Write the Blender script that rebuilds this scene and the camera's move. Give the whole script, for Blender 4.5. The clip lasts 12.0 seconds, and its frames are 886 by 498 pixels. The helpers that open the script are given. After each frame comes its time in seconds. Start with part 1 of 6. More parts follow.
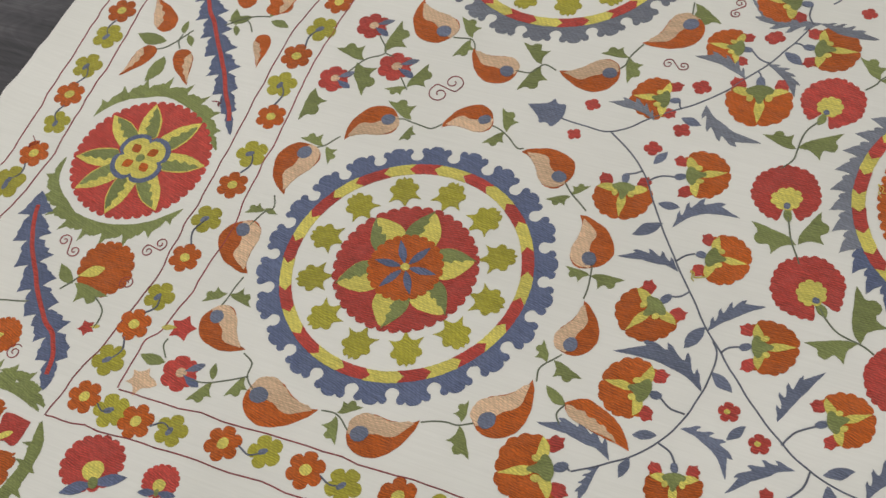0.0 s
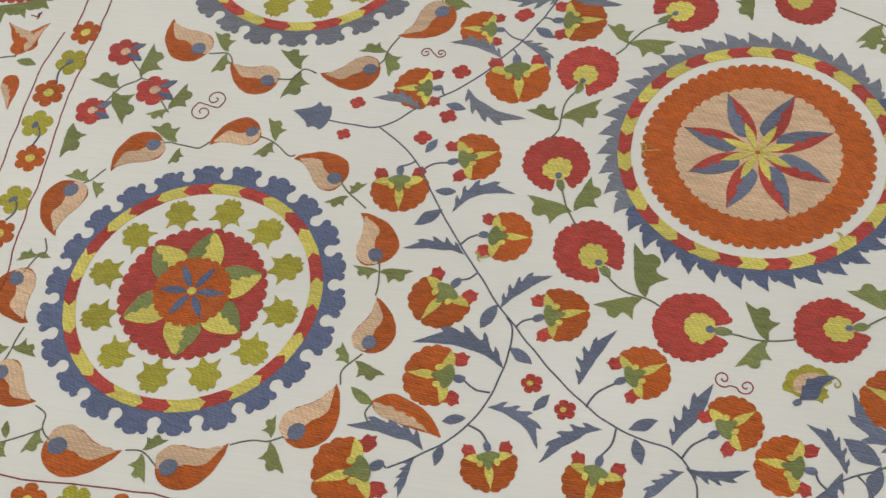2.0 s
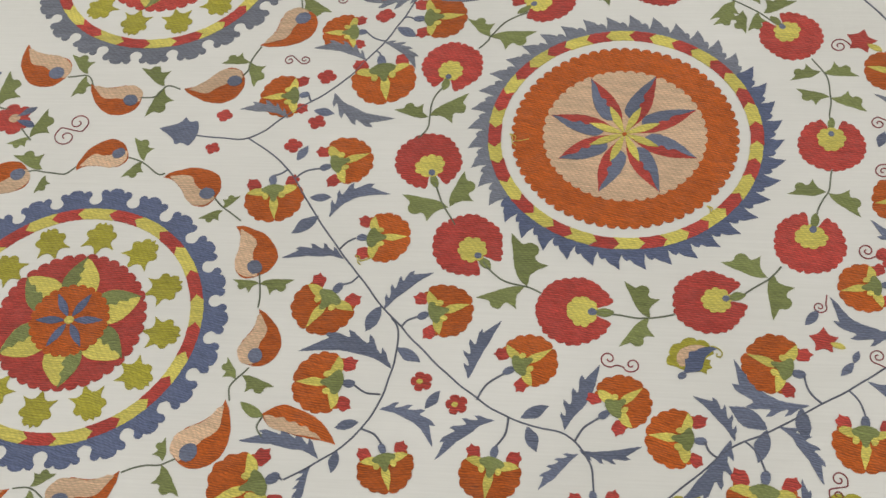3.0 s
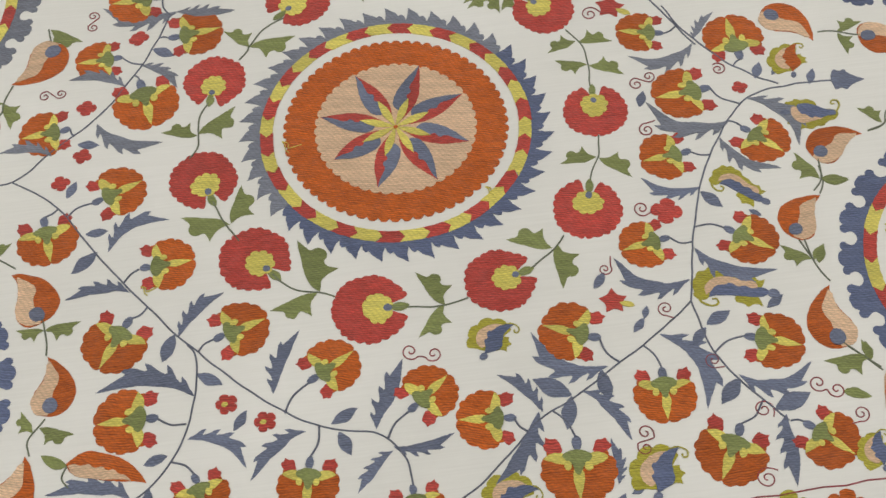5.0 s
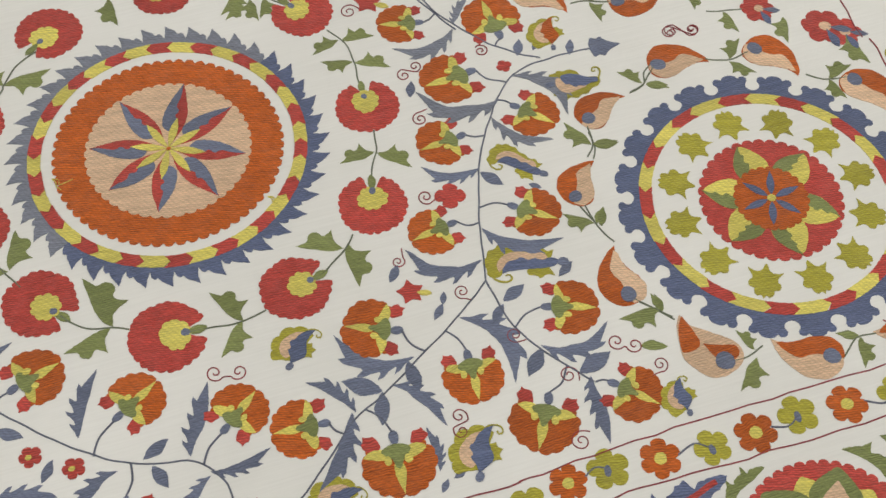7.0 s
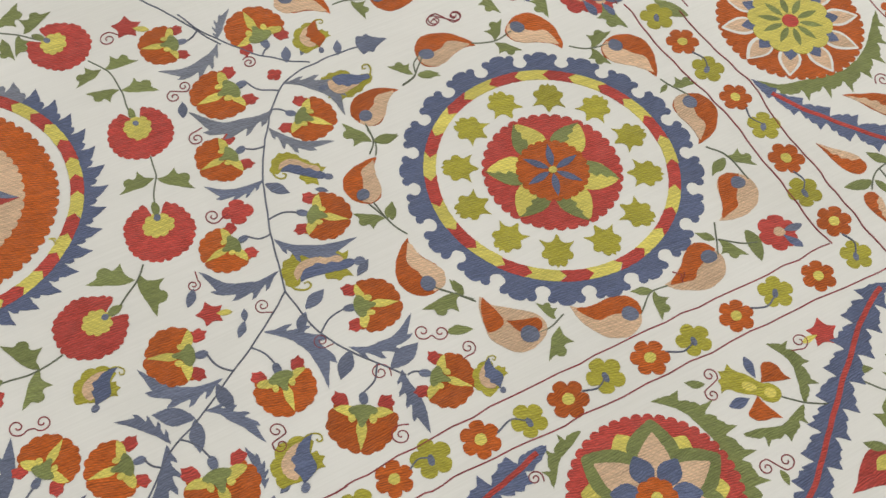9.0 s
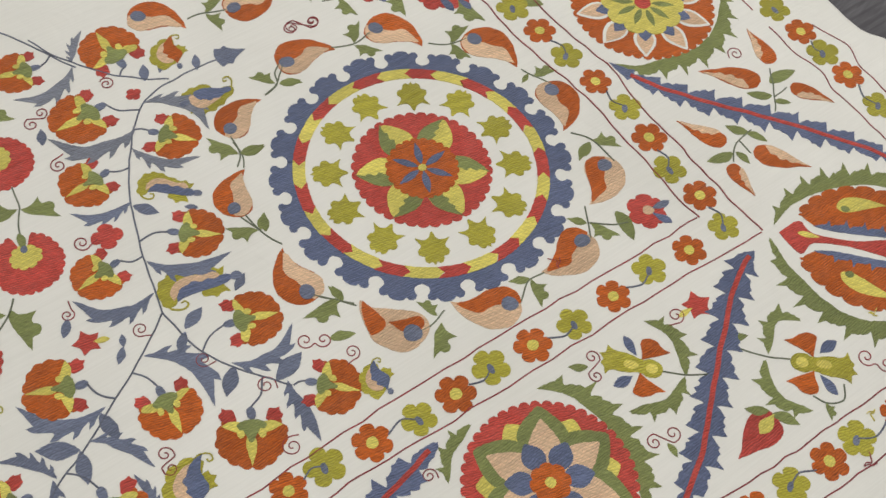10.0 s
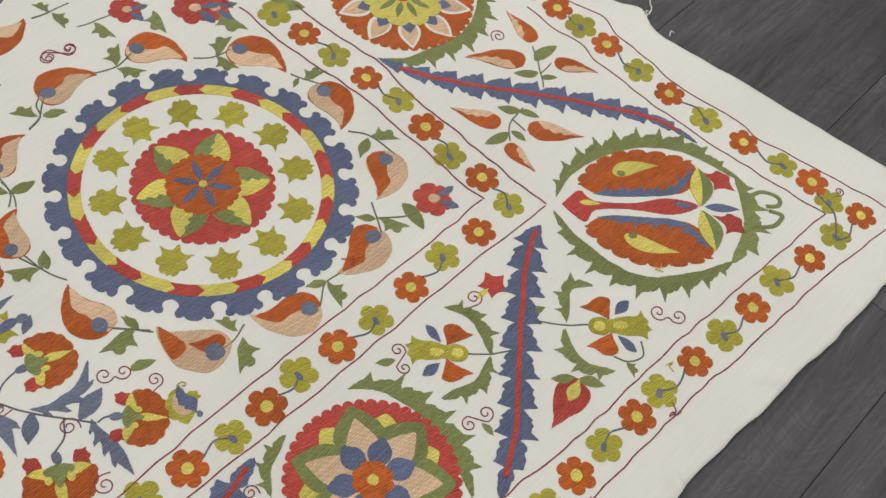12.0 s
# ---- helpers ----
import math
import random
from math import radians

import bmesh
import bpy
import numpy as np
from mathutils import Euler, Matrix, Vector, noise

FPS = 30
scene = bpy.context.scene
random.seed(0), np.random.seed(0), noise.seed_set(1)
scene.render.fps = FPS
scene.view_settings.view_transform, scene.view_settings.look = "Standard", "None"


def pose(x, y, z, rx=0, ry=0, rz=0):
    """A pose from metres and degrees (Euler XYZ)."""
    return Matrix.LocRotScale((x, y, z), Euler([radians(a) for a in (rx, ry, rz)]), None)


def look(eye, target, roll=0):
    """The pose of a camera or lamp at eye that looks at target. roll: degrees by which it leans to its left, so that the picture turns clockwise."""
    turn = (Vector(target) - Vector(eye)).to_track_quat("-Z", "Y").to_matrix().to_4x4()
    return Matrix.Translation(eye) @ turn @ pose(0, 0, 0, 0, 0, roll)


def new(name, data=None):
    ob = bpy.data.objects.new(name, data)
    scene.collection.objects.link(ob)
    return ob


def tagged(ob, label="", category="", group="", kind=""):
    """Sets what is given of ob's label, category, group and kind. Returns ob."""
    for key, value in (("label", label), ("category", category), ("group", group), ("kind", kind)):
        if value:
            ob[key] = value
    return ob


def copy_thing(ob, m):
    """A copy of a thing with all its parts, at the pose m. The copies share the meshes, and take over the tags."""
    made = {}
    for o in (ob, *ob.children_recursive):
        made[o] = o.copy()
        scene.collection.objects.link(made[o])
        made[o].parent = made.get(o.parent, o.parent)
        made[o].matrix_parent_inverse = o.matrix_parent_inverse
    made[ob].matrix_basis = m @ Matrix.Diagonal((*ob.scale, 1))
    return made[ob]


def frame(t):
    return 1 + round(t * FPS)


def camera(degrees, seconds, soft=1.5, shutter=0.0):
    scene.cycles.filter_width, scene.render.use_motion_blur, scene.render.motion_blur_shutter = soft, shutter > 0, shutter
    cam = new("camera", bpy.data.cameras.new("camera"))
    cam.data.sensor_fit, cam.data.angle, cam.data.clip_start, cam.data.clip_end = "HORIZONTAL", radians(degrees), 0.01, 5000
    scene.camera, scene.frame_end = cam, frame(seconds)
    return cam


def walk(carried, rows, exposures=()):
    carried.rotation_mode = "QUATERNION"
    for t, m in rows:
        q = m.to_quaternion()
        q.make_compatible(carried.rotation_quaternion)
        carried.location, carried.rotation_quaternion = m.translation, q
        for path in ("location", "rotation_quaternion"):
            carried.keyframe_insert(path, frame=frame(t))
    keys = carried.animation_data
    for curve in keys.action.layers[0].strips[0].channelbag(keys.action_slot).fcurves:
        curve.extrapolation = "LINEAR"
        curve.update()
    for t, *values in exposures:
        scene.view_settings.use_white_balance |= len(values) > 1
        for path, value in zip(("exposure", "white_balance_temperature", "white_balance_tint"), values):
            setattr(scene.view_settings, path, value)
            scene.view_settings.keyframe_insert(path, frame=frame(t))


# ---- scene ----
cam = camera(38.09, 12.0, soft=1.55)
PATH = [
    (0, (0.5398, -0.6557, 1.2300), (0.0505, 0.0140, 0.0406), -15.34),
    (0.5, (0.5448, -0.6538, 1.2284), (0.1036, 0.0363, 0.0319), -14.42),
    (1, (0.5500, -0.6531, 1.2255), (0.1614, 0.0574, 0.0227), -13.41),
    (1.5, (0.5536, -0.6531, 1.2232), (0.2192, 0.0751, 0.0147), -12.24),
    (2, (0.5580, -0.6535, 1.2171), (0.2766, 0.0910, 0.0051), -11.01),
    (2.5, (0.5653, -0.6530, 1.2146), (0.3389, 0.1030, -0.0018), -9.98),
    (3, (0.5725, -0.6547, 1.2116), (0.4104, 0.1121, -0.0083), -8.52),
    (3.5, (0.5822, -0.6547, 1.2090), (0.4749, 0.1171, -0.0138), -7.43),
    (5.5, (0.6050, -0.6463, 1.2077), (0.7070, 0.1048, -0.0284), -2.33),
    (6, (0.6108, -0.6474, 1.2074), (0.7677, 0.0934, -0.0292), -0.90),
    (6.5, (0.6136, -0.6495, 1.2070), (0.8241, 0.0793, -0.0287), 0.60),
    (7, (0.6179, -0.6497, 1.2063), (0.8773, 0.0642, -0.0288), 1.97),
    (9, (0.6411, -0.6607, 1.2048), (1.0886, -0.0264, -0.0200), 6.60),
    (9.5, (0.6488, -0.6631, 1.2066), (1.1477, -0.0617, -0.0148), 7.90),
    (10, (0.6555, -0.6664, 1.2103), (1.2052, -0.1019, -0.0069), 9.24),
    (10.5, (0.6570, -0.6664, 1.2087), (1.2589, -0.1424, -0.0019), 10.84),
    (11, (0.6587, -0.6696, 1.2062), (1.3059, -0.1821, 0.0037), 12.12),
    (11.5, (0.6595, -0.6727, 1.2051), (1.3457, -0.2203, 0.0106), 13.49),
    (12, (0.6605, -0.6752, 1.2068), (1.3783, -0.2561, 0.0186), 14.54),
]
walk(cam, [(t, look(eye, target, roll)) for t, eye, target, roll in PATH],
     [(0, -0.10), (3, -0.02), (5.5, 0.04), (9, 0.09), (12, 0.07)])

# ---- world and light: a closed room lit by ceiling panels ----
world = bpy.data.worlds.new("world")
scene.world = world
world.use_nodes = True
world.node_tree.nodes["Background"].inputs[0].default_value = (0.8, 0.85, 0.9, 1)
world.node_tree.nodes["Background"].inputs[1].default_value = 0.05
ROOM_X, ROOM_Y, ROOM_H = (-2.4, 3.6), (-2.6, 3.2), 2.7
LAMP_POWER = 16.5

# ---- materials ----
def node_material(name):
    mat = bpy.data.materials.new(name)
    mat.use_nodes = True
    nt = mat.node_tree
    return mat, nt, nt.nodes, nt.links, nt.nodes["Principled BSDF"]


def math_node(nodes, links, op, a, b=None):
    n = nodes.new("ShaderNodeMath")
    n.operation = op
    for i, v in enumerate((a, b)):
        if v is None:
            continue
        if isinstance(v, (int, float)):
            n.inputs[i].default_value = v
        else:
            links.new(v, n.inputs[i])
    return n.outputs[0]


def ramp_node(nodes, links, fac, stops):
    n = nodes.new("ShaderNodeValToRGB")
    for i, (p, c) in enumerate(stops):
        e = n.color_ramp.elements[i] if i < 2 else n.color_ramp.elements.new(p)
        e.position, e.color = p, (*c, 1)
    links.new(fac, n.inputs[0])
    return n.outputs[0]


def thread_material(name, colour, period=0.0027, turn=6.0, contrast=0.66):
    """Rows of laid silk stitches: bands about 3 mm wide with short couching marks, dye uneven from row to row. The
    shade between rows is put into the colour.
    """
    mat, nt, nodes, links, bsdf = node_material(name)
    geo = nodes.new("ShaderNodeNewGeometry")
    info = nodes.new("ShaderNodeObjectInfo")
    spin = math_node(nodes, links, "MULTIPLY_ADD", info.outputs["Random"], 0.36)
    spin.node.inputs[2].default_value = radians(turn) - 0.18
    rot = nodes.new("ShaderNodeVectorRotate")
    rot.rotation_type = "Z_AXIS"
    links.new(geo.outputs["Position"], rot.inputs["Vector"])
    links.new(spin, rot.inputs["Angle"])
    wob = nodes.new("ShaderNodeTexNoise")
    wob.inputs["Scale"].default_value = 55
    wob.inputs["Detail"].default_value = 2
    links.new(geo.outputs["Position"], wob.inputs["Vector"])
    sep = nodes.new("ShaderNodeSeparateXYZ")
    links.new(rot.outputs[0], sep.inputs[0])
    shift = math_node(nodes, links, "MULTIPLY", wob.outputs[0], 0.0075)
    row = math_node(nodes, links, "ADD", sep.outputs["Y"], shift)
    row = math_node(nodes, links, "MULTIPLY", row, 1.0 / period)
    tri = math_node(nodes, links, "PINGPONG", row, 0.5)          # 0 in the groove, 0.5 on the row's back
    whole = math_node(nodes, links, "FLOOR", row)
    # dashes along the row, stepped from row to row
    dash = math_node(nodes, links, "MULTIPLY_ADD", sep.outputs["X"], 150.0)
    step = math_node(nodes, links, "MULTIPLY", whole, 0.37)
    links.new(step, dash.node.inputs[2])
    stitch = math_node(nodes, links, "PINGPONG", dash, 0.5)
    # each row takes its own shade
    wn = nodes.new("ShaderNodeTexWhiteNoise")
    wn.noise_dimensions = "1D"
    links.new(whole, wn.inputs["W"])
    stain = nodes.new("ShaderNodeTexNoise")
    stain.inputs["Scale"].default_value = 14
    stain.inputs["Detail"].default_value = 5
    links.new(geo.outputs["Position"], stain.inputs["Vector"])
    fine = nodes.new("ShaderNodeTexNoise")
    fine.inputs["Scale"].default_value = 900
    links.new(geo.outputs["Position"], fine.inputs["Vector"])
    # painted shade: the colour darkens into the recess between two rows
    groove_shade = ramp_node(nodes, links, tri, [(0.0, (1 - contrast,) * 3), (0.12, (1 - contrast * 0.75,) * 3), (0.30, (1.10,) * 3)])
    v1 = math_node(nodes, links, "MULTIPLY_ADD", wn.outputs["Value"], 0.16)
    v1.node.inputs[2].default_value = 0.92
    v2 = math_node(nodes, links, "MULTIPLY_ADD", stain.outputs[0], 0.34)
    v2.node.inputs[2].default_value = 0.77
    v3 = math_node(nodes, links, "MULTIPLY_ADD", fine.outputs[0], 0.3)
    v3.node.inputs[2].default_value = 0.85
    v4 = math_node(nodes, links, "MULTIPLY_ADD", info.outputs["Random"], 0.24)
    v4.node.inputs[2].default_value = 0.86
    v5 = math_node(nodes, links, "MULTIPLY_ADD", stitch, 0.36)
    v5.node.inputs[2].default_value = 0.91
    val = v1
    # the painted shade between rows is stronger and weaker in patches
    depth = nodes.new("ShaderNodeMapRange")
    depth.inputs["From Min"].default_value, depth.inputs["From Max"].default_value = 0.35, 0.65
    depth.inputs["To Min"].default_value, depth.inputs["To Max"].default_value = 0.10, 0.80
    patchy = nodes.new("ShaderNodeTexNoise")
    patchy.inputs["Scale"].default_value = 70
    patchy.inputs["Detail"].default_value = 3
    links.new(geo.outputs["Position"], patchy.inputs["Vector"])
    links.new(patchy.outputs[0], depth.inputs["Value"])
    gap = math_node(nodes, links, "SUBTRACT", 1.0, groove_shade)
    groove_shade = math_node(nodes, links, "SUBTRACT", 1.0, math_node(nodes, links, "MULTIPLY", gap, depth.outputs[0]))
    # single threads: long thin streaks along the row
    slim_map = nodes.new("ShaderNodeMapping")
    slim_map.inputs["Scale"].default_value = (75, 640, 1)
    links.new(rot.outputs[0], slim_map.inputs[0])
    streak = nodes.new("ShaderNodeTexNoise")
    streak.inputs["Scale"].default_value = 1.0
    streak.inputs["Detail"].default_value = 4
    streak.inputs["Roughness"].default_value = 0.65
    streak.inputs["Distortion"].default_value = 0.5
    links.new(slim_map.outputs[0], streak.inputs["Vector"])
    v6 = ramp_node(nodes, links, streak.outputs[0], [(0.34, (1 - 0.55 * contrast,) * 3), (0.50, (1.02,) * 3), (0.66, (1 + 0.30 * contrast,) * 3)])
    for v in (v2, v3, v4, v5, v6, groove_shade):
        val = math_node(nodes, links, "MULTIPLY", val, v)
    mix = nodes.new("ShaderNodeMix")
    mix.data_type, mix.blend_type = "RGBA", "MULTIPLY"
    mix.inputs["Factor"].default_value = 1
    mix.inputs["A"].default_value = (*colour, 1)
    links.new(val, mix.inputs["B"])
    fuzz = nodes.new("ShaderNodeMix")
    fuzz.data_type = "RGBA"
    worn = nodes.new("ShaderNodeTexNoise")
    worn.inputs["Scale"].default_value = 42
    worn.inputs["Detail"].default_value = 6
    worn.inputs["Roughness"].default_value = 0.7
    links.new(geo.outputs["Position"], worn.inputs["Vector"])
    amount = nodes.new("ShaderNodeMapRange")
    amount.inputs["From Min"].default_value, amount.inputs["From Max"].default_value = 0.45, 0.75
    amount.inputs["To Max"].default_value = 0.10
    links.new(worn.outputs[0], amount.inputs["Value"])
    links.new(amount.outputs[0], fuzz.inputs["Factor"])
    links.new(mix.outputs["Result"], fuzz.inputs["A"])
    fuzz.inputs["B"].default_value = (0.25 + 0.45 * colour[0], 0.24 + 0.45 * colour[1], 0.22 + 0.45 * colour[2], 1)
    links.new(fuzz.outputs["Result"], bsdf.inputs["Base Color"])
    bsdf.inputs["Roughness"].default_value = 0.62
    bsdf.inputs["Sheen Weight"].default_value = 0.12
    bsdf.inputs["Specular IOR Level"].default_value = 0.3
    high = math_node(nodes, links, "MULTIPLY_ADD", stitch, 0.25)
    links.new(math_node(nodes, links, "ADD", tri, math_node(nodes, links, "MULTIPLY", streak.outputs[0], 0.8)), high.node.inputs[2])
    bump = nodes.new("ShaderNodeBump")
    bump.inputs["Strength"].default_value = 1.0
    bump.inputs["Distance"].default_value = 0.0012
    links.new(high, bump.inputs["Height"])
    links.new(bump.outputs[0], bsdf.inputs["Normal"])
    return mat


def cloth_material():
    mat, nt, nodes, links, bsdf = node_material("cotton_ground")
    geo = nodes.new("ShaderNodeNewGeometry")
    sep = nodes.new("ShaderNodeSeparateXYZ")
    links.new(geo.outputs["Position"], sep.inputs[0])
    warp = math_node(nodes, links, "PINGPONG", math_node(nodes, links, "MULTIPLY", sep.outputs["X"], 900.0), 0.5)
    weft = math_node(nodes, links, "PINGPONG", math_node(nodes, links, "MULTIPLY", sep.outputs["Y"], 900.0), 0.5)
    weave = math_node(nodes, links, "ADD", warp, weft)
    big = nodes.new("ShaderNodeTexNoise")
    big.inputs["Scale"].default_value = 3.2
    big.inputs["Detail"].default_value = 6
    links.new(geo.outputs["Position"], big.inputs["Vector"])
    slub = nodes.new("ShaderNodeTexNoise")
    slub.inputs["Scale"].default_value = 1.0
    slub.inputs["Detail"].default_value = 4
    stretch = nodes.new("ShaderNodeMapping")
    stretch.inputs["Scale"].default_value = (14, 420, 1)
    links.new(geo.outputs["Position"], stretch.inputs[0])
    links.new(stretch.outputs[0], slub.inputs["Vector"])
    crease = nodes.new("ShaderNodeTexNoise")
    crease.inputs["Scale"].default_value = 16
    crease.inputs["Detail"].default_value = 3
    crease.inputs["Distortion"].default_value = 0.6
    links.new(geo.outputs["Position"], crease.inputs["Vector"])
    mixf = math_node(nodes, links, "MULTIPLY_ADD", slub.outputs[0], 0.35)
    links.new(math_node(nodes, links, "MULTIPLY", big.outputs[0], 0.65), mixf.node.inputs[2])
    col = ramp_node(nodes, links, mixf, [(0.3, (0.74, 0.735, 0.69)), (0.7, (0.86, 0.855, 0.815))])
    links.new(col, bsdf.inputs["Base Color"])
    bsdf.inputs["Roughness"].default_value = 0.9
    bsdf.inputs["Specular IOR Level"].default_value = 0.15
    bsdf.inputs["Sheen Weight"].default_value = 0.08
    b1 = nodes.new("ShaderNodeBump")
    b1.inputs["Strength"].default_value = 0.25
    b1.inputs["Distance"].default_value = 0.0004
    links.new(weave, b1.inputs["Height"])
    b2 = nodes.new("ShaderNodeBump")
    b2.inputs["Strength"].default_value = 0.35
    b2.inputs["Distance"].default_value = 0.006
    links.new(crease.outputs[0], b2.inputs["Height"])
    links.new(b1.outputs[0], b2.inputs["Normal"])
    links.new(b2.outputs[0], bsdf.inputs["Normal"])
    return mat


def plank_material():
    mat, nt, nodes, links, bsdf = node_material("grey_oak_plank")
    geo = nodes.new("ShaderNodeNewGeometry")
    info = nodes.new("ShaderNodeObjectInfo")
    off = nodes.new("ShaderNodeCombineXYZ")
    links.new(math_node(nodes, links, "MULTIPLY", info.outputs["Random"], 37.0), off.inputs["X"])
    links.new(math_node(nodes, links, "MULTIPLY", info.outputs["Random"], 11.0), off.inputs["Z"])
    add = nodes.new("ShaderNodeVectorMath")
    links.new(geo.outputs["Position"], add.inputs[0])
    links.new(off.outputs[0], add.inputs[1])
    def grain(scale, detail, dist, vec):
        m = nodes.new("ShaderNodeMapping")
        m.inputs["Scale"].default_value = vec
        links.new(add.outputs[0], m.inputs[0])
        n = nodes.new("ShaderNodeTexNoise")
        n.inputs["Scale"].default_value = scale
        n.inputs["Detail"].default_value = detail
        n.inputs["Distortion"].default_value = dist
        links.new(m.outputs[0], n.inputs["Vector"])
        return n.outputs[0]
    broad = grain(1.0, 4, 1.2, (2.2, 11, 1))
    fibre = grain(1.0, 6, 0.6, (9, 190, 1))
    knots = grain(1.0, 3, 2.2, (3.0, 8, 1))
    cloudy = grain(1.0, 5, 0.8, (7, 16, 1))
    rings = math_node(nodes, links, "PINGPONG", math_node(nodes, links, "MULTIPLY", knots, 13.0), 0.5)
    t = math_node(nodes, links, "MULTIPLY", broad, 0.30)
    t = math_node(nodes, links, "ADD", t, math_node(nodes, links, "MULTIPLY", fibre, 0.36))
    t = math_node(nodes, links, "ADD", t, math_node(nodes, links, "MULTIPLY", cloudy, 0.30))
    t = math_node(nodes, links, "ADD", t, math_node(nodes, links, "MULTIPLY", rings, 0.12))
    t = math_node(nodes, links, "ADD", t, math_node(nodes, links, "MULTIPLY", info.outputs["Random"], 0.05))
    col = ramp_node(nodes, links, t, [(0.36, (0.026, 0.025, 0.031)), (0.74, (0.145, 0.140, 0.155)), (0.55, (0.070, 0.067, 0.077))])
    links.new(col, bsdf.inputs["Base Color"])
    bsdf.inputs["Roughness"].default_value = 0.55
    bump = nodes.new("ShaderNodeBump")
    bump.inputs["Strength"].default_value = 0.3
    bump.inputs["Distance"].default_value = 0.001
    links.new(fibre, bump.inputs["Height"])
    links.new(bump.outputs[0], bsdf.inputs["Normal"])
    return mat


def plain_material(name, colour, rough=0.8):
    mat, nt, nodes, links, bsdf = node_material(name)
    n = nodes.new("ShaderNodeTexNoise")
    n.inputs["Scale"].default_value = 5
    n.inputs["Detail"].default_value = 6
    col = ramp_node(nodes, links, n.outputs[0], [(0.3, tuple(c * 0.93 for c in colour)), (0.7, colour)])
    links.new(col, bsdf.inputs["Base Color"])
    bsdf.inputs["Roughness"].default_value = rough
    return mat


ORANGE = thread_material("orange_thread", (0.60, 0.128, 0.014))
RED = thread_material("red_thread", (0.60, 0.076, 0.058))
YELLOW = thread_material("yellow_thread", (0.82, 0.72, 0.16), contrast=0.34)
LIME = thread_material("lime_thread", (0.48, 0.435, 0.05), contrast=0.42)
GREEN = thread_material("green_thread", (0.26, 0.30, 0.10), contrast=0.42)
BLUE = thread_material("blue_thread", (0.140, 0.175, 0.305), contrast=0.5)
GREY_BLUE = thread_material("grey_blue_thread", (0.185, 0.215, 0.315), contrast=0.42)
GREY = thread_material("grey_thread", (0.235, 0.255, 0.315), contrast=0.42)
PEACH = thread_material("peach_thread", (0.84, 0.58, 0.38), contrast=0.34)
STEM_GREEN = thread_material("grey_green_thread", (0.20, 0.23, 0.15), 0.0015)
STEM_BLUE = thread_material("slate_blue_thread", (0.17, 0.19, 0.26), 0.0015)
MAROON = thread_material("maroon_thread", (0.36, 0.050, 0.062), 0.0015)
CLOTH = cloth_material()
PLANK = plank_material()
WALL = plain_material("white_wall_paint", (0.78, 0.77, 0.74))
UNDER = plain_material("dark_joint", (0.02, 0.02, 0.02))

# ---- the room ----
def box(bm, lo, hi):
    vs = [bm.verts.new((x, y, z)) for x in (lo[0], hi[0]) for y in (lo[1], hi[1]) for z in (lo[2], hi[2])]
    for f in ((0, 1, 3, 2), (4, 6, 7, 5), (0, 4, 5, 1), (2, 3, 7, 6), (0, 2, 6, 4), (1, 5, 7, 3)):
        bm.faces.new([vs[i] for i in f])


def mesh_object(name, bm, material, parent=None, label=""):
    me = bpy.data.meshes.new(name)
    bmesh.ops.recalc_face_normals(bm, faces=bm.faces[:])
    bm.to_mesh(me)
    bm.free()
    me.materials.append(material)
    ob = new(name, me)
    if parent is not None:
        ob.parent = parent
    if label:
        tagged(ob, label)
    return ob


def slab(name, lo, hi, material, label, category):
    bm = bmesh.new()
    box(bm, lo, hi)
    return tagged(mesh_object(name, bm, material), label, category, kind="structure")


(x0, x1), (y0, y1), hh = ROOM_X, ROOM_Y, ROOM_H
FLOOR_Z = -0.004
floor = slab("floor", (x0, y0, FLOOR_Z - 0.06), (x1, y1, FLOOR_Z - 0.004), UNDER, "dark grey wood-look plank floor under the embroidered cloth", "floor")
slab("wall_south", (x0 - 0.1, y0 - 0.1, FLOOR_Z - 0.06), (x1 + 0.1, y0, hh), WALL, "plain white painted room wall", "wall")
slab("wall_north", (x0 - 0.1, y1, FLOOR_Z - 0.06), (x1 + 0.1, y1 + 0.1, hh), WALL, "plain white painted room wall", "wall")
slab("wall_west", (x0 - 0.1, y0, FLOOR_Z - 0.06), (x0, y1, hh), WALL, "plain white painted room wall", "wall")
slab("wall_east", (x1, y0, FLOOR_Z - 0.06), (x1 + 0.1, y1, hh), WALL, "plain white painted room wall", "wall")
slab("ceiling", (x0 - 0.1, y0 - 0.1, hh), (x1 + 0.1, y1 + 0.1, hh + 0.1), WALL, "plain white painted room ceiling", "ceiling")
for lx in (-1.3, 2.5):
    for ly in (-1.3, 0.3, 1.9):
        la = bpy.data.lights.new("ceiling_panel_light", "AREA")
        la.shape, la.size, la.size_y, la.energy, la.color = "RECTANGLE", 1.2, 0.6, LAMP_POWER, (1.0, 0.985, 0.955)
        new("ceiling_panel_light", la).matrix_world = pose(lx, ly, hh - 0.02)

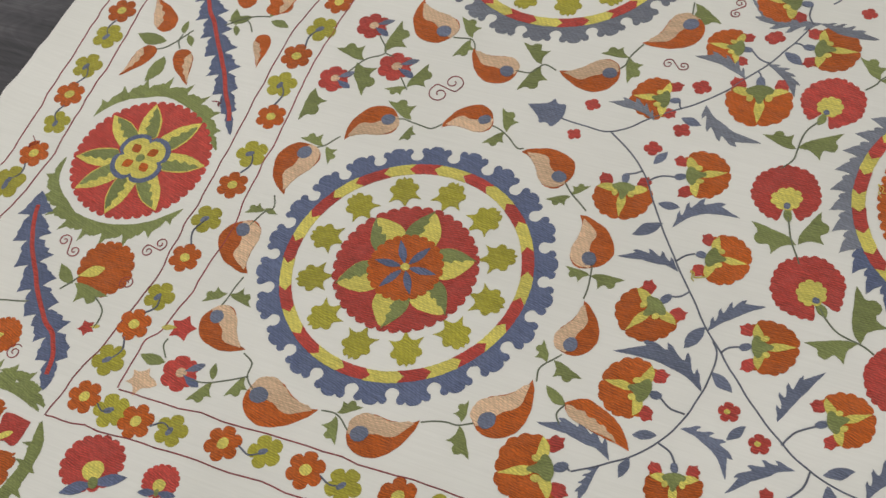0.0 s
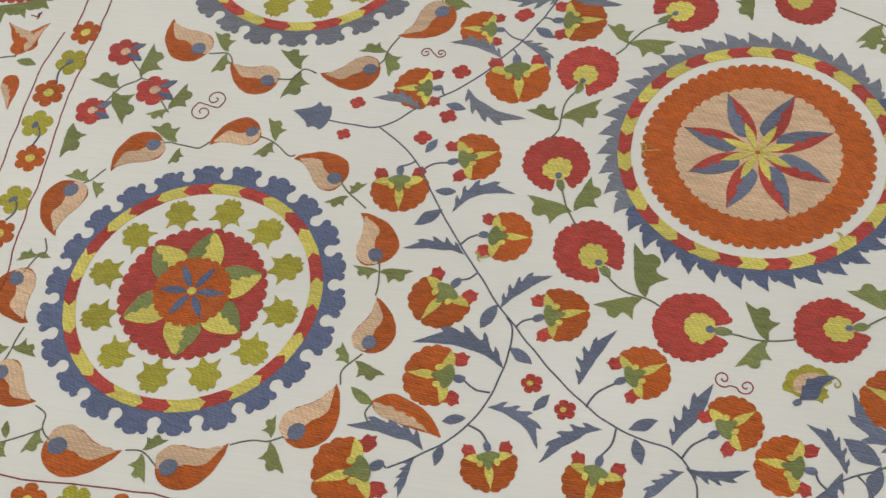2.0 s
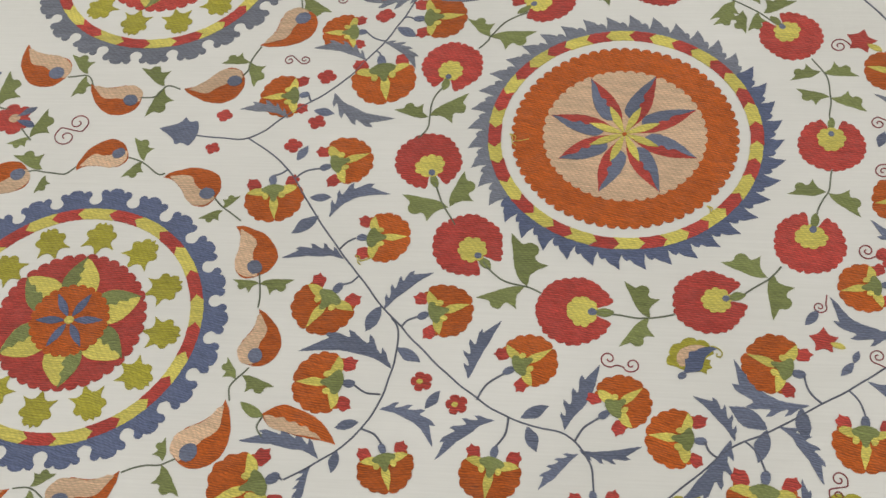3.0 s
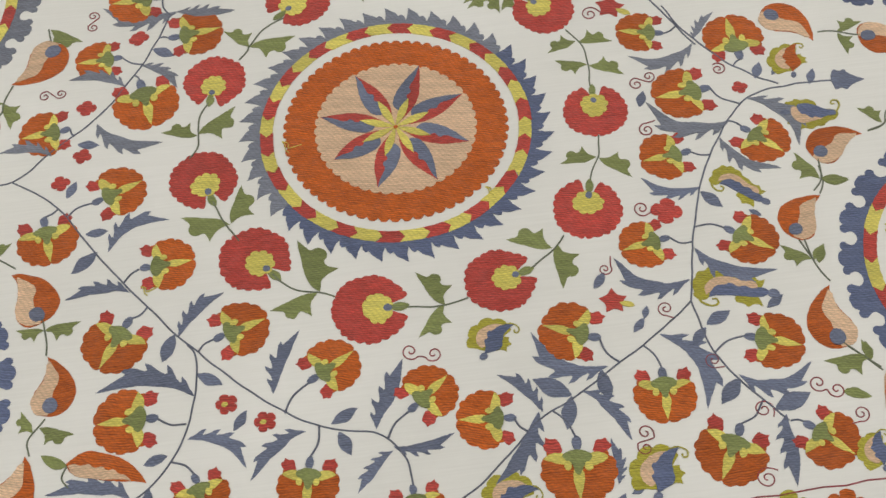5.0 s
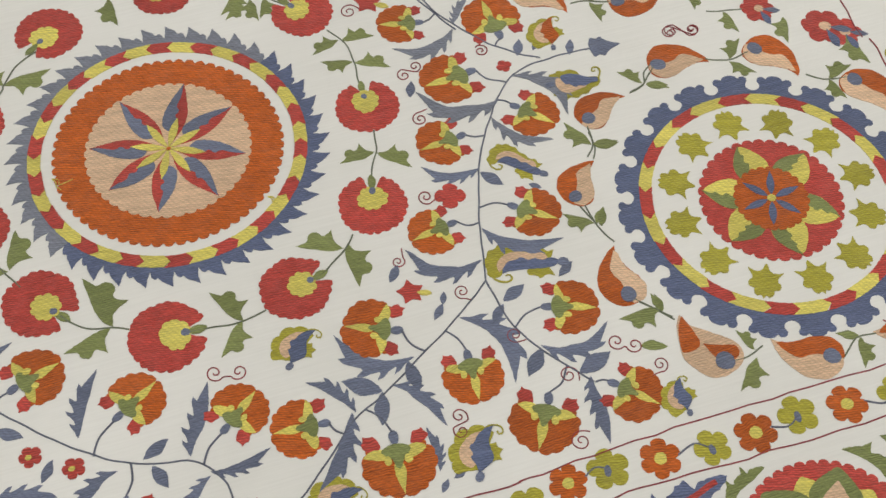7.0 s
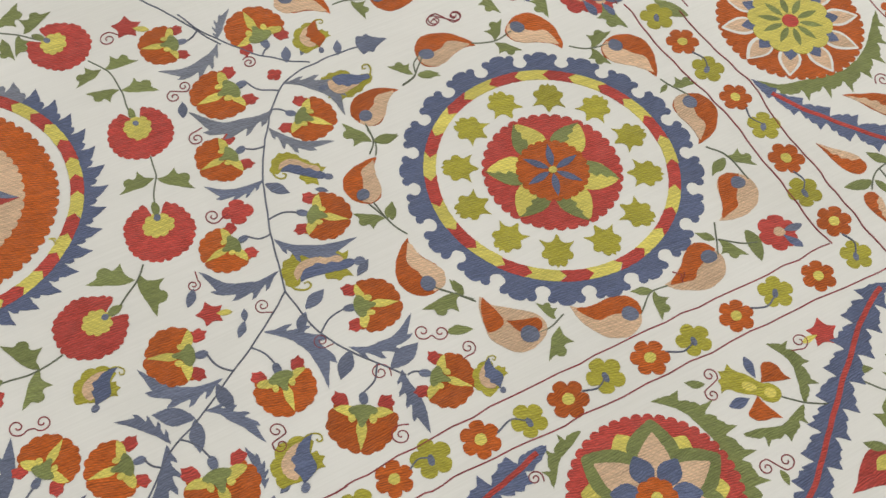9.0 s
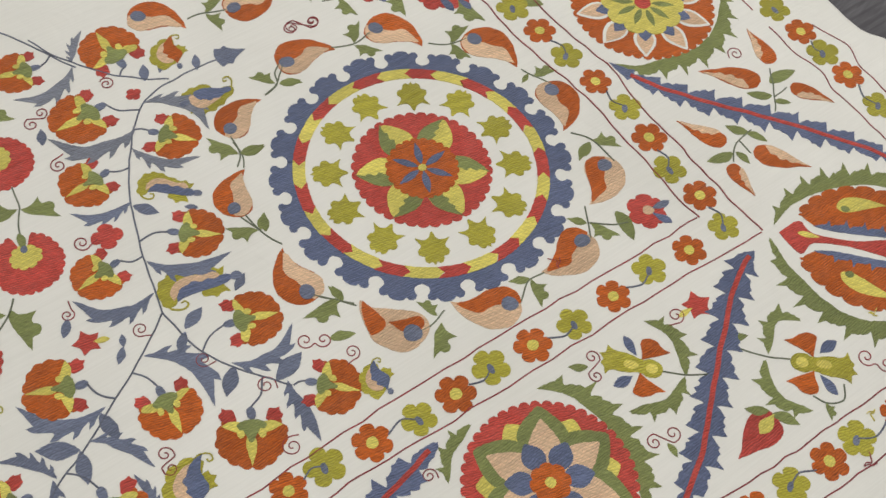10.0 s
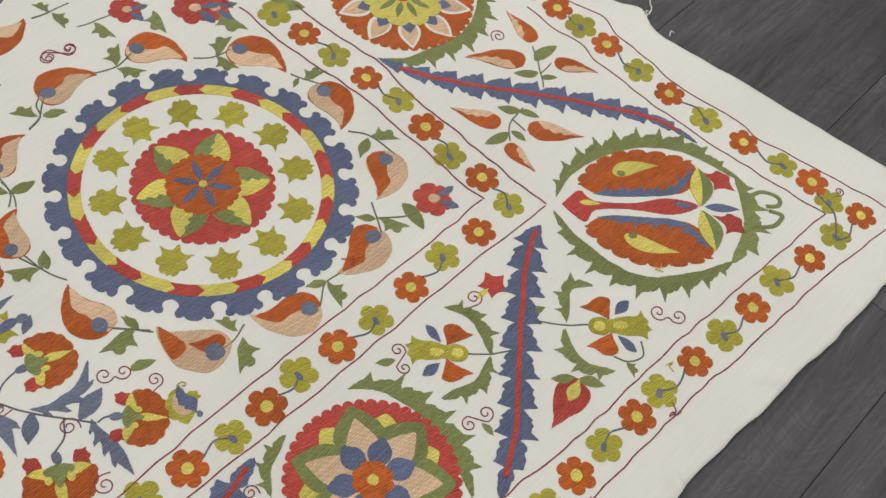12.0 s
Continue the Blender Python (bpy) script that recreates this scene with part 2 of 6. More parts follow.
# floor planks run along x
PLANK_W, PLANK_L = 0.258, 1.52
bm = bmesh.new()
box(bm, (0.0003, 0.0003, -0.0045), (PLANK_L - 0.0003, PLANK_W - 0.0003, 0.0))
edges = [e for e in bm.edges if all(v.co.z > -0.001 for v in e.verts)]
bmesh.ops.bevel(bm, geom=edges, offset=0.0007, segments=1, affect="EDGES")
first_plank = mesh_object("plank", bm, PLANK, floor)
PLANK_MESH = first_plank.data
row_count = int((y1 - y0) / PLANK_W)
offset_row = (-0.722 - y0) % PLANK_W
for r in range(row_count):
    start = x0 - (r * 0.47 % 1.0) * PLANK_L
    for k in range(int((x1 - x0) / PLANK_L) + 2):
        px, py = start + k * PLANK_L, y0 + offset_row + r * PLANK_W
        left, right = max(px, x0), min(px + PLANK_L, x1)
        if right - left < 0.05 or py + PLANK_W > y1:
            continue
        if first_plank is not None:
            ob, first_plank = first_plank, None
        else:
            ob = new("plank", PLANK_MESH)
            ob.parent = floor
        ob.location, ob.scale = (left, py, FLOOR_Z), ((right - left) / PLANK_L, 1, 1)

# ---- the cloth ----
LEFT, RIGHT, NEAR, FAR = -0.645, 1.873, -0.638, 1.19


def hem(u, s):
    """Uneven hand-cut edge: metres outward at u along the side s."""
    return 0.012 * noise.noise((u * 3.1, s * 7.3, 0.0)) + 0.008 * noise.noise((u * 14.0, s * 5.1, 3.0)) + 0.003 * noise.noise((u * 40.0, s * 5.1, 8.0))


def cloth_height(x, y):
    """The cloth lies flat under the needlework; its plain margin ripples a little."""
    out = max(LEFT + 0.045 - x, x - RIGHT + 0.035 - 0.042 * min(max(0.0, -y - 0.28) / 0.25, 1.2), NEAR + 0.05 - y, y - FAR + 0.05, 0.0)
    k = min(out / 0.045, 1.0) ** 2
    z = k * (0.0035 + 0.006 * max(0.0, noise.noise((x * 7.0, y * 7.0, 1.7))) + 0.004 * max(0.0, noise.noise((x * 19.0, y * 19.0, 4.0))))
    for fx, tilt, high in ((1.352, 0.5, 0.011), (1.53, -0.6, 0.007), (1.235, 0.2, 0.006), (0.7, 0.4, 0.008)):
        reach = min(max((-0.578 - y) / 0.035, 0.0), 1.0)
        d = (x - fx) - tilt * (y + 0.61)
        z += reach * reach * high * math.exp(-(d / 0.011) ** 2)
    return z


def make_cloth():
    bm = bmesh.new()
    nx, ny = 420, 300
    grid = []
    for j in range(ny + 1):
        rowv = []
        for i in range(nx + 1):
            u, v = i / nx, j / ny
            y = NEAR + (FAR - NEAR) * v
            x = LEFT + (RIGHT - LEFT) * u
            xa, xb = LEFT + 0.5 * hem(y, 1), RIGHT - 0.008 + 0.25 * hem(y, 2) + 0.133 * min(max(0.0, -y - 0.21), 0.42) + 0.014 * math.exp(-((y + 0.155) / 0.022) ** 2)
            ya, yb = NEAR + 0.010 + 0.8 * hem(x, 3) - 0.056 * max(0.0, x - 1.34), FAR + hem(x, 4)
            xx, yy = xa + (xb - xa) * u, ya + (yb - ya) * v
            rowv.append(bm.verts.new((xx, yy, cloth_height(xx, yy))))
        grid.append(rowv)
    for j in range(ny):
        for i in range(nx):
            bm.faces.new((grid[j][i], grid[j][i + 1], grid[j + 1][i + 1], grid[j + 1][i]))
    ob = mesh_object("embroidered_cloth", bm, CLOTH)
    if ob.data.polygons[0].normal.z < 0:
        ob.data.flip_normals()
    for p in ob.data.polygons:
        p.use_smooth = True
    so = ob.modifiers.new("thickness", "SOLIDIFY")
    so.thickness, so.offset = 0.0012, -1
    return tagged(ob, "off-white cotton cloth embroidered with bright floral medallions, spread on the floor", "embroidered cloth")


cloth = make_cloth()

# ---- needlework: helpers ----
rng = random.Random(7)
LEVEL = 0.00032
mesh_store = {}
tick = [0]


def wobble(poly, amount):
    """Hand-drawn unevenness of an outline, in the outline's own units."""
    a, b = rng.uniform(0, 50), rng.uniform(0, 50)
    return [(x + amount * noise.noise((x * 3 + a, y * 3, b)), y + amount * noise.noise((x * 3, y * 3 + b, a))) for x, y in poly]


def soften(poly):
    """Rounds the blunt corners of an outline and keeps its sharp tips."""
    for _ in range(2):
        out, n = [], len(poly)
        for i in range(n):
            (ax, ay), (bx, by), (cx, cy) = poly[i - 1], poly[i], poly[(i + 1) % n]
            u, v = (ax - bx, ay - by), (cx - bx, cy - by)
            lu, lv = math.hypot(*u) or 1e-9, math.hypot(*v) or 1e-9
            if (u[0] * v[0] + u[1] * v[1]) / (lu * lv) > 0.35:
                out.append((bx, by))
            else:
                out += [(bx + u[0] * 0.25, by + u[1] * 0.25), (bx + v[0] * 0.25, by + v[1] * 0.25)]
        poly = out
    return poly


def stitched(poly, grain):
    """Breaks the outline into stitch ends: short steps, each a little off the line."""
    out, n = [], len(poly)
    for i in range(n):
        (ax, ay), (bx, by) = poly[i], poly[(i + 1) % n]
        d = math.hypot(bx - ax, by - ay)
        k = max(1, int(d / grain))
        for j in range(k):
            t = j / k
            off = rng.uniform(-0.13, 0.13) * grain
            out.append((ax + (bx - ax) * t - (by - ay) / (d + 1e-9) * off, ay + (by - ay) * t + (bx - ax) / (d + 1e-9) * off))
    return out


def patch_mesh(name, poly, level, material, grain=0.0025, round_off=True):
    if round_off and len(poly) < 30:
        poly = soften(poly)
    poly = stitched(poly, grain)
    bm = bmesh.new()
    top = 0.00045 + LEVEL * level
    up = [bm.verts.new((x, y, top)) for x, y in poly]
    down = [bm.verts.new((x, y, -0.0003)) for x, y in poly]
    face = bm.faces.new(up)
    n = len(poly)
    for i in range(n):
        bm.faces.new((up[i], down[i], down[(i + 1) % n], up[(i + 1) % n]))
    face.normal_update()
    if face.normal.z < 0:
        bmesh.ops.reverse_faces(bm, faces=bm.faces[:])
    bmesh.ops.triangulate(bm, faces=[face])
    me = bpy.data.meshes.new(name)
    bm.to_mesh(me)
    bm.free()
    me.materials.append(material)
    return me


def place(me, name, parent, x=0.0, y=0.0, angle=0.0, size=1.0, flip=1):
    ob = new(name, me)
    ob.parent = parent
    tick[0] += 1
    z = (tick[0] % 24) * 0.000018 if parent is cloth else (tick[0] % 5) * 0.00002
    ob.location, ob.rotation_euler, ob.scale = (x, y, z), (0, 0, radians(angle)), (size, size * flip, 1)
    return ob


LABELS = {
    "fan": "orange carnation in satin stitch with yellow and green calyx",
    "pom": "round red flower with yellow heart on a green twig",
    "boteh": "orange and peach teardrop with a grey-blue eye",
    "boteh_swapped": "peach teardrop with an orange inlay and grey-blue eye",
    "boteh_crossed": "peach teardrop crossed by two orange wedges",
    "saw": "slate blue leaf with thorns along one edge",
    "bandflow": "small orange flower with six petals and yellow heart",
    "bandfloy": "small lime flower with a grey-blue eye",
    "paisley": "lime paisley with peach and blue inlay",
    "bee": "lime flower with orange wings and blue petals",
    "pepper": "slender orange and peach teardrop",
    "kflower": "red six-lobed flower with blue sepals",
    "redf": "small red flower with a yellow heart",
    "tulip": "slate blue tulip at the tip of a vine",
}


def motif(kind, pieces, x, y, angle, size, flip=1, variants=3, form=0):
    """One embroidered motif: the first piece lies on the cloth, the others on that piece. The outlines vary a little among a few variants."""
    v = rng.randrange(variants)
    key = (kind, v, form)
    if key not in mesh_store:
        mesh_store[key] = [(n, patch_mesh(n, wobble(p, 0.035), lv, m, 0.0022 / size)) for n, p, lv, m in pieces()]
    base = None
    for n, me in mesh_store[key]:
        if base is None:
            base = place(me, n, cloth, x, y, angle, size, flip)
            if kind in LABELS:
                tagged(base, LABELS[kind])
        else:
            place(me, n, base)
    return base


def arc_points(cx, cy, r, a0, a1, n):
    return [(cx + r * math.cos(a0 + (a1 - a0) * i / n), cy + r * math.sin(a0 + (a1 - a0) * i / n)) for i in range(n + 1)]


def scallop(cx, cy, r, lobes, depth, turn=0.0, per=6, squash=1.0):
    pts = []
    n = lobes * per
    for i in range(n):
        a = 2 * math.pi * i / n
        rr = r * (1 - depth + depth * math.sqrt(abs(math.sin(a * lobes / 2))))
        pts.append((cx + rr * math.cos(a + turn), cy + rr * math.sin(a + turn) * squash))
    return pts


def oval(cx, cy, rx, ry, turn=0.0, n=14):
    c, s = math.cos(turn), math.sin(turn)
    return [(cx + rx * math.cos(2 * math.pi * i / n) * c - ry * math.sin(2 * math.pi * i / n) * s,
             cy + rx * math.cos(2 * math.pi * i / n) * s + ry * math.sin(2 * math.pi * i / n) * c) for i in range(n)]


def petal(x0, y0, x1, y1, width, bulge=0.45, n=10, bend=0.0):
    """A pointed petal from one end to the other, widest at bulge."""
    dx, dy = x1 - x0, y1 - y0
    up, dn = [], []
    for i in range(n + 1):
        t = i / n
        k = t ** (math.log(0.5) / math.log(bulge))
        w = width / 2 * math.sin(math.pi * k)
        o = bend * math.sin(math.pi * t)
        bx, by = x0 + dx * t - dy * o, y0 + dy * t + dx * o
        ln = math.hypot(dx, dy)
        up.append((bx - dy / ln * w, by + dx / ln * w))
        dn.append((bx + dy / ln * w, by - dx / ln * w))
    return up + dn[-2:0:-1]


def smooth(points, steps=10):
    """A Catmull-Rom line through the points."""
    p = [points[0]] + list(points) + [points[-1]]
    out = []
    for i in range(1, len(p) - 2):
        for k in range(steps):
            t = k / steps
            out.append(tuple(0.5 * (2 * p[i][c] + (p[i + 1][c] - p[i - 1][c]) * t + (2 * p[i - 1][c] - 5 * p[i][c] + 4 * p[i + 1][c] - p[i + 2][c]) * t * t
                             + (3 * p[i][c] - p[i - 1][c] - 3 * p[i + 1][c] + p[i + 2][c]) * t ** 3) for c in (0, 1)))
    out.append(tuple(points[-1]))
    return out


def cord(name, points, width, material, parent=None, level=0, rough=0.0010, steps=10):
    """A raised line of chain stitch along a smooth line."""
    line = smooth(points, steps)
    if rough:
        a = rng.uniform(0, 90)
        line = [(x + rough * 2 * noise.noise((x * 40, y * 40, a)), y + rough * 2 * noise.noise((x * 40 + 9, y * 40, a))) for x, y in line]
    bm = bmesh.new()
    prof = []
    top = 0.0009 + LEVEL * level
    for i, (x, y) in enumerate(line):
        p, q = line[max(i - 1, 0)], line[min(i + 1, len(line) - 1)]
        dx, dy = q[0] - p[0], q[1] - p[1]
        ln = math.hypot(dx, dy) or 1.0
        nx, ny = -dy / ln * width / 2, dx / ln * width / 2
        prof.append([bm.verts.new((x + nx * k, y + ny * k, z)) for k, z in ((1, -0.0002), (0.7, top * 0.75), (0, top), (-0.7, top * 0.75), (-1, -0.0002))])
    for a, b in zip(prof, prof[1:]):
        for k in range(4):
            bm.faces.new((a[k], a[k + 1], b[k + 1], b[k]))
    ob = mesh_object(name, bm, material, parent or cloth)
    tick[0] += 1
    ob.location.z = (tick[0] % 24) * 0.000018
    return ob


def saw_outline(points, width, tooth, both=True, taper=0.3, head=0.15, spike=1.5):
    """A serrated band along a smooth line, narrowing to both ends; teeth lean towards its end."""
    line = smooth(points)
    lens_ = [0.0]
    for p, q in zip(line, line[1:]):
        lens_.append(lens_[-1] + math.hypot(q[0] - p[0], q[1] - p[1]))
    total = lens_[-1]

    def at(s):
        s = min(max(s, 0.0), total)
        for i in range(len(line) - 1):
            if s <= lens_[i + 1]:
                t = (s - lens_[i]) / (lens_[i + 1] - lens_[i] + 1e-12)
                p, q = line[i], line[i + 1]
                dx, dy = q[0] - p[0], q[1] - p[1]
                ln = math.hypot(dx, dy) or 1.0
                return p[0] + dx * t, p[1] + dy * t, -dy / ln, dx / ln
        p, q = line[-2], line[-1]
        ln = math.hypot(q[0] - p[0], q[1] - p[1]) or 1.0
        return q[0], q[1], -(q[1] - p[1]) / ln, (q[0] - p[0]) / ln
    count = max(3, int(total / tooth))

    def half(side, toothed):
        out = []
        for k in range(count):
            for f, up in ((0.0, 0.44), (0.10, 0.72), (0.20, 0.96), (0.30, 1.06), (0.38, 0.97), (0.48, 1.14), (0.58, 1.22), (0.70, 1.20), (0.90, spike * 1.06), (0.95, 0.80)) if toothed else ((0.0, 1.0), (0.5, 1.0)):
                s = total * (k + f) / count
                t = min(s / total, 1.0)
                env = rng.uniform(0.9, 1.1) * min(1.0, (t / head) ** 0.6 if t < head else 1.0, ((1 - t) / taper) ** 0.7 if 1 - t < taper else 1.0)
                x, y, nx, ny = at(s)
                w = width / 2 * env * up
                out.append((x + nx * w * side, y + ny * w * side))
        return out
    tip, start = at(total), at(0)
    a, b = half(1, True), half(-1, both)
    return [(start[0], start[1])] + a[1:] + [(tip[0], tip[1])] + b[:0:-1]


def thorned_outline(line, thorns, half):
    """A slim leaf along a line of points: smooth on one side, with hooked thorns leaning forward on the other."""
    n = len(line) - 1
    smooth_side, thorn_side = [], []

    def at(t):
        t = min(max(t, 0.0), 1.0)
        i = min(int(t * n), n - 1)
        f = t * n - i
        (ax, ay), (bx, by) = line[i], line[i + 1]
        d = math.hypot(bx - ax, by - ay) or 1.0
        return ax + (bx - ax) * f, ay + (by - ay) * f, -(by - ay) / d, (bx - ax) / d

    def env(t):
        return 0.16 + 0.84 * min(1.0, t / 0.42) ** 1.2 if t < 0.7 else max(0.0, 1.0 - ((t - 0.7) / 0.3) ** 1.1)
    for k in range(13):
        x, y, nx, ny = at(k / 12)
        w = half * 0.72 * env(k / 12)
        smooth_side.append((x - nx * w, y - ny * w))
    for k in range(thorns):
        a, b = 0.06 + 0.70 * k / thorns, 0.06 + 0.70 * (k + 1) / thorns
        reach = rng.uniform(0.075, 0.105) * (0.7 + 0.5 * math.sin(math.pi * (k + 0.7) / thorns))
        for f, up, out_ in ((0.0, 0.85, 0.0), (0.30, 0.95, 0.08), (0.55, 0.95, 0.34), (0.80, 0.95, 0.70)):
            x, y, nx, ny = at(a + (b - a) * f)
            w = half * env(a + (b - a) * f) * up + reach * out_
            thorn_side.append((x + nx * w, y + ny * w))
        x, y, nx, ny = at(b + 0.02)
        w = half * env(b) * 0.8 + reach
        thorn_side.append((x + nx * w, y + ny * w))
        x, y, nx, ny = at(b - 0.012)
        w = half * env(b) * 0.8 + reach * 0.2
        thorn_side.append((x + nx * w, y + ny * w))
    tip = line[-1]
    return smooth_side[:-1] + [tip] + thorn_side[::-1]


def patch(name, poly, level, material, parent=None, hand=0.0, round_off=True):
    if hand:
        poly = wobble(poly, hand)
    return place(patch_mesh(name, poly, level, material, 0.0025, round_off), name, parent or cloth)


# ---- needlework: kinds of motif ----
fans, vine_points = [], []


def fan(x, y, angle, size):
    """Orange carnation seen from the side, its stalk's end at the origin."""
    fans.append((x, y))

    def pieces():
        disc = []
        for i in range(73):
            a = -2.25 + 4.5 * i / 72
            rr = 0.505 * (0.92 + 0.10 * math.sqrt(abs(math.sin(a * 7.6))))
            disc.append((0.51 + rr * math.cos(a), rr * 1.06 * math.sin(a)))
        yield "flower", disc + [(0.30, 0.2), (0.34, 0.0), (0.30, -0.2)], 0, ORANGE
        yield "petal", [(0.46, 0.05), (0.60, 0.085), (0.72, 0.07), (0.96, 0.0), (0.72, -0.07), (0.60, -0.085), (0.46, -0.05)], 1, YELLOW
        for s in (1, -1):
            yield "petal", [(0.30, 0.10 * s), (0.42, 0.16 * s), (0.40, 0.28 * s), (0.30, 0.47 * s), (0.22, 0.36 * s), (0.23, 0.20 * s)], 1, YELLOW
        yield "calyx", [(0.19, 0.05), (0.21, 0.13), (0.28, 0.24), (0.38, 0.16), (0.42, 0.08), (0.57, 0.035), (0.57, -0.035), (0.42, -0.08),
                        (0.38, -0.16), (0.28, -0.24), (0.21, -0.13), (0.19, -0.05)], 2, GREEN
        for py_ in (0.15, -0.15):
            yield "seed", oval(0.44, py_, 0.072, 0.06, n=10), 3, YELLOW
        for s in (1, -1):
            yield "bud", [(0.22, 0.21 * s), (0.27, 0.33 * s), (0.22, 0.44 * s), (0.12, 0.50 * s), (0.08, 0.44 * s), (0.00, 0.43 * s), (0.04, 0.36 * s), (0.02, 0.28 * s), (0.11, 0.24 * s)], 0, RED
        yield "bud", oval(0.10, 0.0, 0.115, 0.075, 0.0, 12), 1, GREY_BLUE
    return motif("fan", pieces, x, y, angle, size, 1, 6)


def pom(x, y, angle, size):
    """Round red flower with a notch at its stem and a yellow heart."""
    def pieces():
        disc = []
        for i in range(110):
            a = 2 * math.pi * i / 110
            rr = 0.52 * (0.92 + 0.09 * math.sqrt(abs(math.sin(a * 12))))
            back = max(0.0, math.cos(a - math.pi) - 0.955) / 0.045
            rr *= 1 - 0.52 * min(1.0, back * 1.6)
            disc.append((0.50 + rr * math.cos(a), rr * math.sin(a)))
        yield "flower", disc, 0, RED
        yield "heart", scallop(0.40, 0, 0.225, 9, 0.14, per=5), 1, YELLOW
        yield "seed", oval(0.28, 0, 0.06, 0.05, n=10), 2, GREY_BLUE
        yield "calyx", petal(-0.04, 0, 0.27, 0, 0.12, 0.45), 1, GREEN
    return motif("pom", pieces, x, y, angle, size)


def boteh(x, y, angle, size, flip, swap=False):
    """Teardrop with a bent tail; the head's middle is the origin, the tail runs along x."""
    def pieces():
        outer = smooth([(0.98, 0.13), (0.86, -0.10), (0.62, -0.33), (0.32, -0.47), (0.0, -0.43), (-0.21, -0.22), (-0.25, 0.02)], 5)
        inner = smooth([(-0.25, 0.02), (-0.18, 0.25), (0.02, 0.36), (0.28, 0.30), (0.52, 0.17), (0.76, 0.10), (0.98, 0.13)], 5)
        split = smooth([(0.90, 0.06), (0.70, -0.06), (0.50, -0.14), (0.30, -0.05), (0.12, -0.02), (-0.05, 0.0), (-0.245, 0.0)], 4)
        yield "teardrop", outer[:-1] + inner[:-1], 0, PEACH if swap else ORANGE
        yield "inlay", [(px_, py_ + 0.004) for px_, py_ in inner[:-4]] + split[:-1], 1, ORANGE if swap else PEACH
        yield "eye", oval(-0.04, 0.0, 0.16, 0.15), 2, GREY_BLUE
    return motif("boteh_swapped" if swap else "boteh", pieces, x, y, angle, size * 0.96, flip, 4)


def crossed(x, y, angle, size):
    """Peach teardrop crossed by two orange wedges, with a grey-blue eye."""
    def pieces():
        outer = smooth([(0.98, 0.13), (0.86, -0.10), (0.62, -0.33), (0.32, -0.47), (0.0, -0.43), (-0.21, -0.22), (-0.25, 0.02)], 5)
        inner = smooth([(-0.25, 0.02), (-0.18, 0.25), (0.02, 0.36), (0.28, 0.30), (0.52, 0.17), (0.76, 0.10), (0.98, 0.13)], 5)
        yield "teardrop", outer[:-1] + inner[:-1], 0, PEACH
        yield "inlay", [(0.96, 0.12), (0.85, -0.09), (0.62, -0.32), (0.50, -0.40), (0.36, -0.06), (0.66, 0.04)], 1, ORANGE
        yield "inlay", [(0.40, -0.05), (0.20, 0.14), (0.02, 0.34), (-0.16, 0.24), (-0.12, 0.0), (0.10, -0.10)], 1, ORANGE
        yield "eye", oval(-0.04, -0.02, 0.16, 0.15), 2, GREY_BLUE
    return motif("boteh_crossed", pieces, x, y, angle, size * 0.96, -1, 1)


def botea(x, y, angle, size):
    return boteh(x, y, angle, size, 1)


def botef(x, y, angle, size):
    return boteh(x, y, angle, size, -1)


def botes(x, y, angle, size):
    return boteh(x, y, angle, size, -1, True)


def leaf(x, y, angle, size, side=0):
    """Ivy-like leaf: one long point, a round lobe and a hooked spur on one side."""
    def pieces():
        yield "leaf", [(0, 0.015), (0.14, 0.09), (0.34, 0.13), (0.58, 0.11), (0.80, 0.09), (1.0, 0.06), (0.86, -0.02), (0.76, -0.09), (0.79, -0.20), (0.70, -0.31), (0.57, -0.30),
                       (0.50, -0.20), (0.40, -0.25), (0.30, -0.40), (0.27, -0.24), (0.20, -0.10), (0.08, -0.03)], 0, GREEN
    return motif("leaf", pieces, x, y, angle, size, side or rng.choice((1, -1)), 5)


def small_leaf(x, y, angle, size):
    def pieces():
        yield "leaf", [(0, 0), (0.22, 0.17), (0.5, 0.26), (0.72, 0.17), (1.0, 0.05), (0.74, -0.04), (0.62, -0.14), (0.34, -0.17), (0.14, -0.09)], 0, GREEN
    return motif("small_leaf", pieces, x, y, angle, size, rng.choice((1, -1)), 4)


def saw(x, y, angle, size, side, bend=0.12):
    """Blue thorned leaf from its foot to its tip: thin at the foot, hooked thorns along one side, bent towards them."""
    step, far = round(bend / 0.06), y > 0.2

    def pieces():
        line = smooth([(0, 0), (0.28, 0.06 * step * 0.75), (0.62, 0.06 * step * 0.95), (1.0, 0.0)], 8)
        yield "thorned_leaf", thorned_outline(line, 4, 0.098), 0, GREY if far else GREY_BLUE
    return motif("saw", pieces, x, y, angle, size * 1.04, side, 3, (step, far))


def lens(x, y, angle, size):
    def pieces():
        yield "leaf", petal(0, 0, 1, 0, 0.42, 0.5), 0, GREY_BLUE
    return motif("lens", pieces, x, y, angle, size)


def redf(x, y, angle, size):
    def pieces():
        yield "small_flower", scallop(0.5, 0, 0.52, 5, 0.32, per=8), 0, RED
        yield "heart", oval(0.42, 0, 0.14, 0.13, n=9), 1, YELLOW
    return motif("redf", pieces, x, y, angle, size)


def redp(x, y, angle, size):
    """Plain red flower of four uneven lobes."""
    def pieces():
        yield "small_flower", scallop(0.5, 0, 0.54, 4, 0.34, turn=rng.uniform(0.4, 1.1), per=8, squash=0.92), 0, RED
    return motif("redp", pieces, x, y, angle, size, 1, 4)


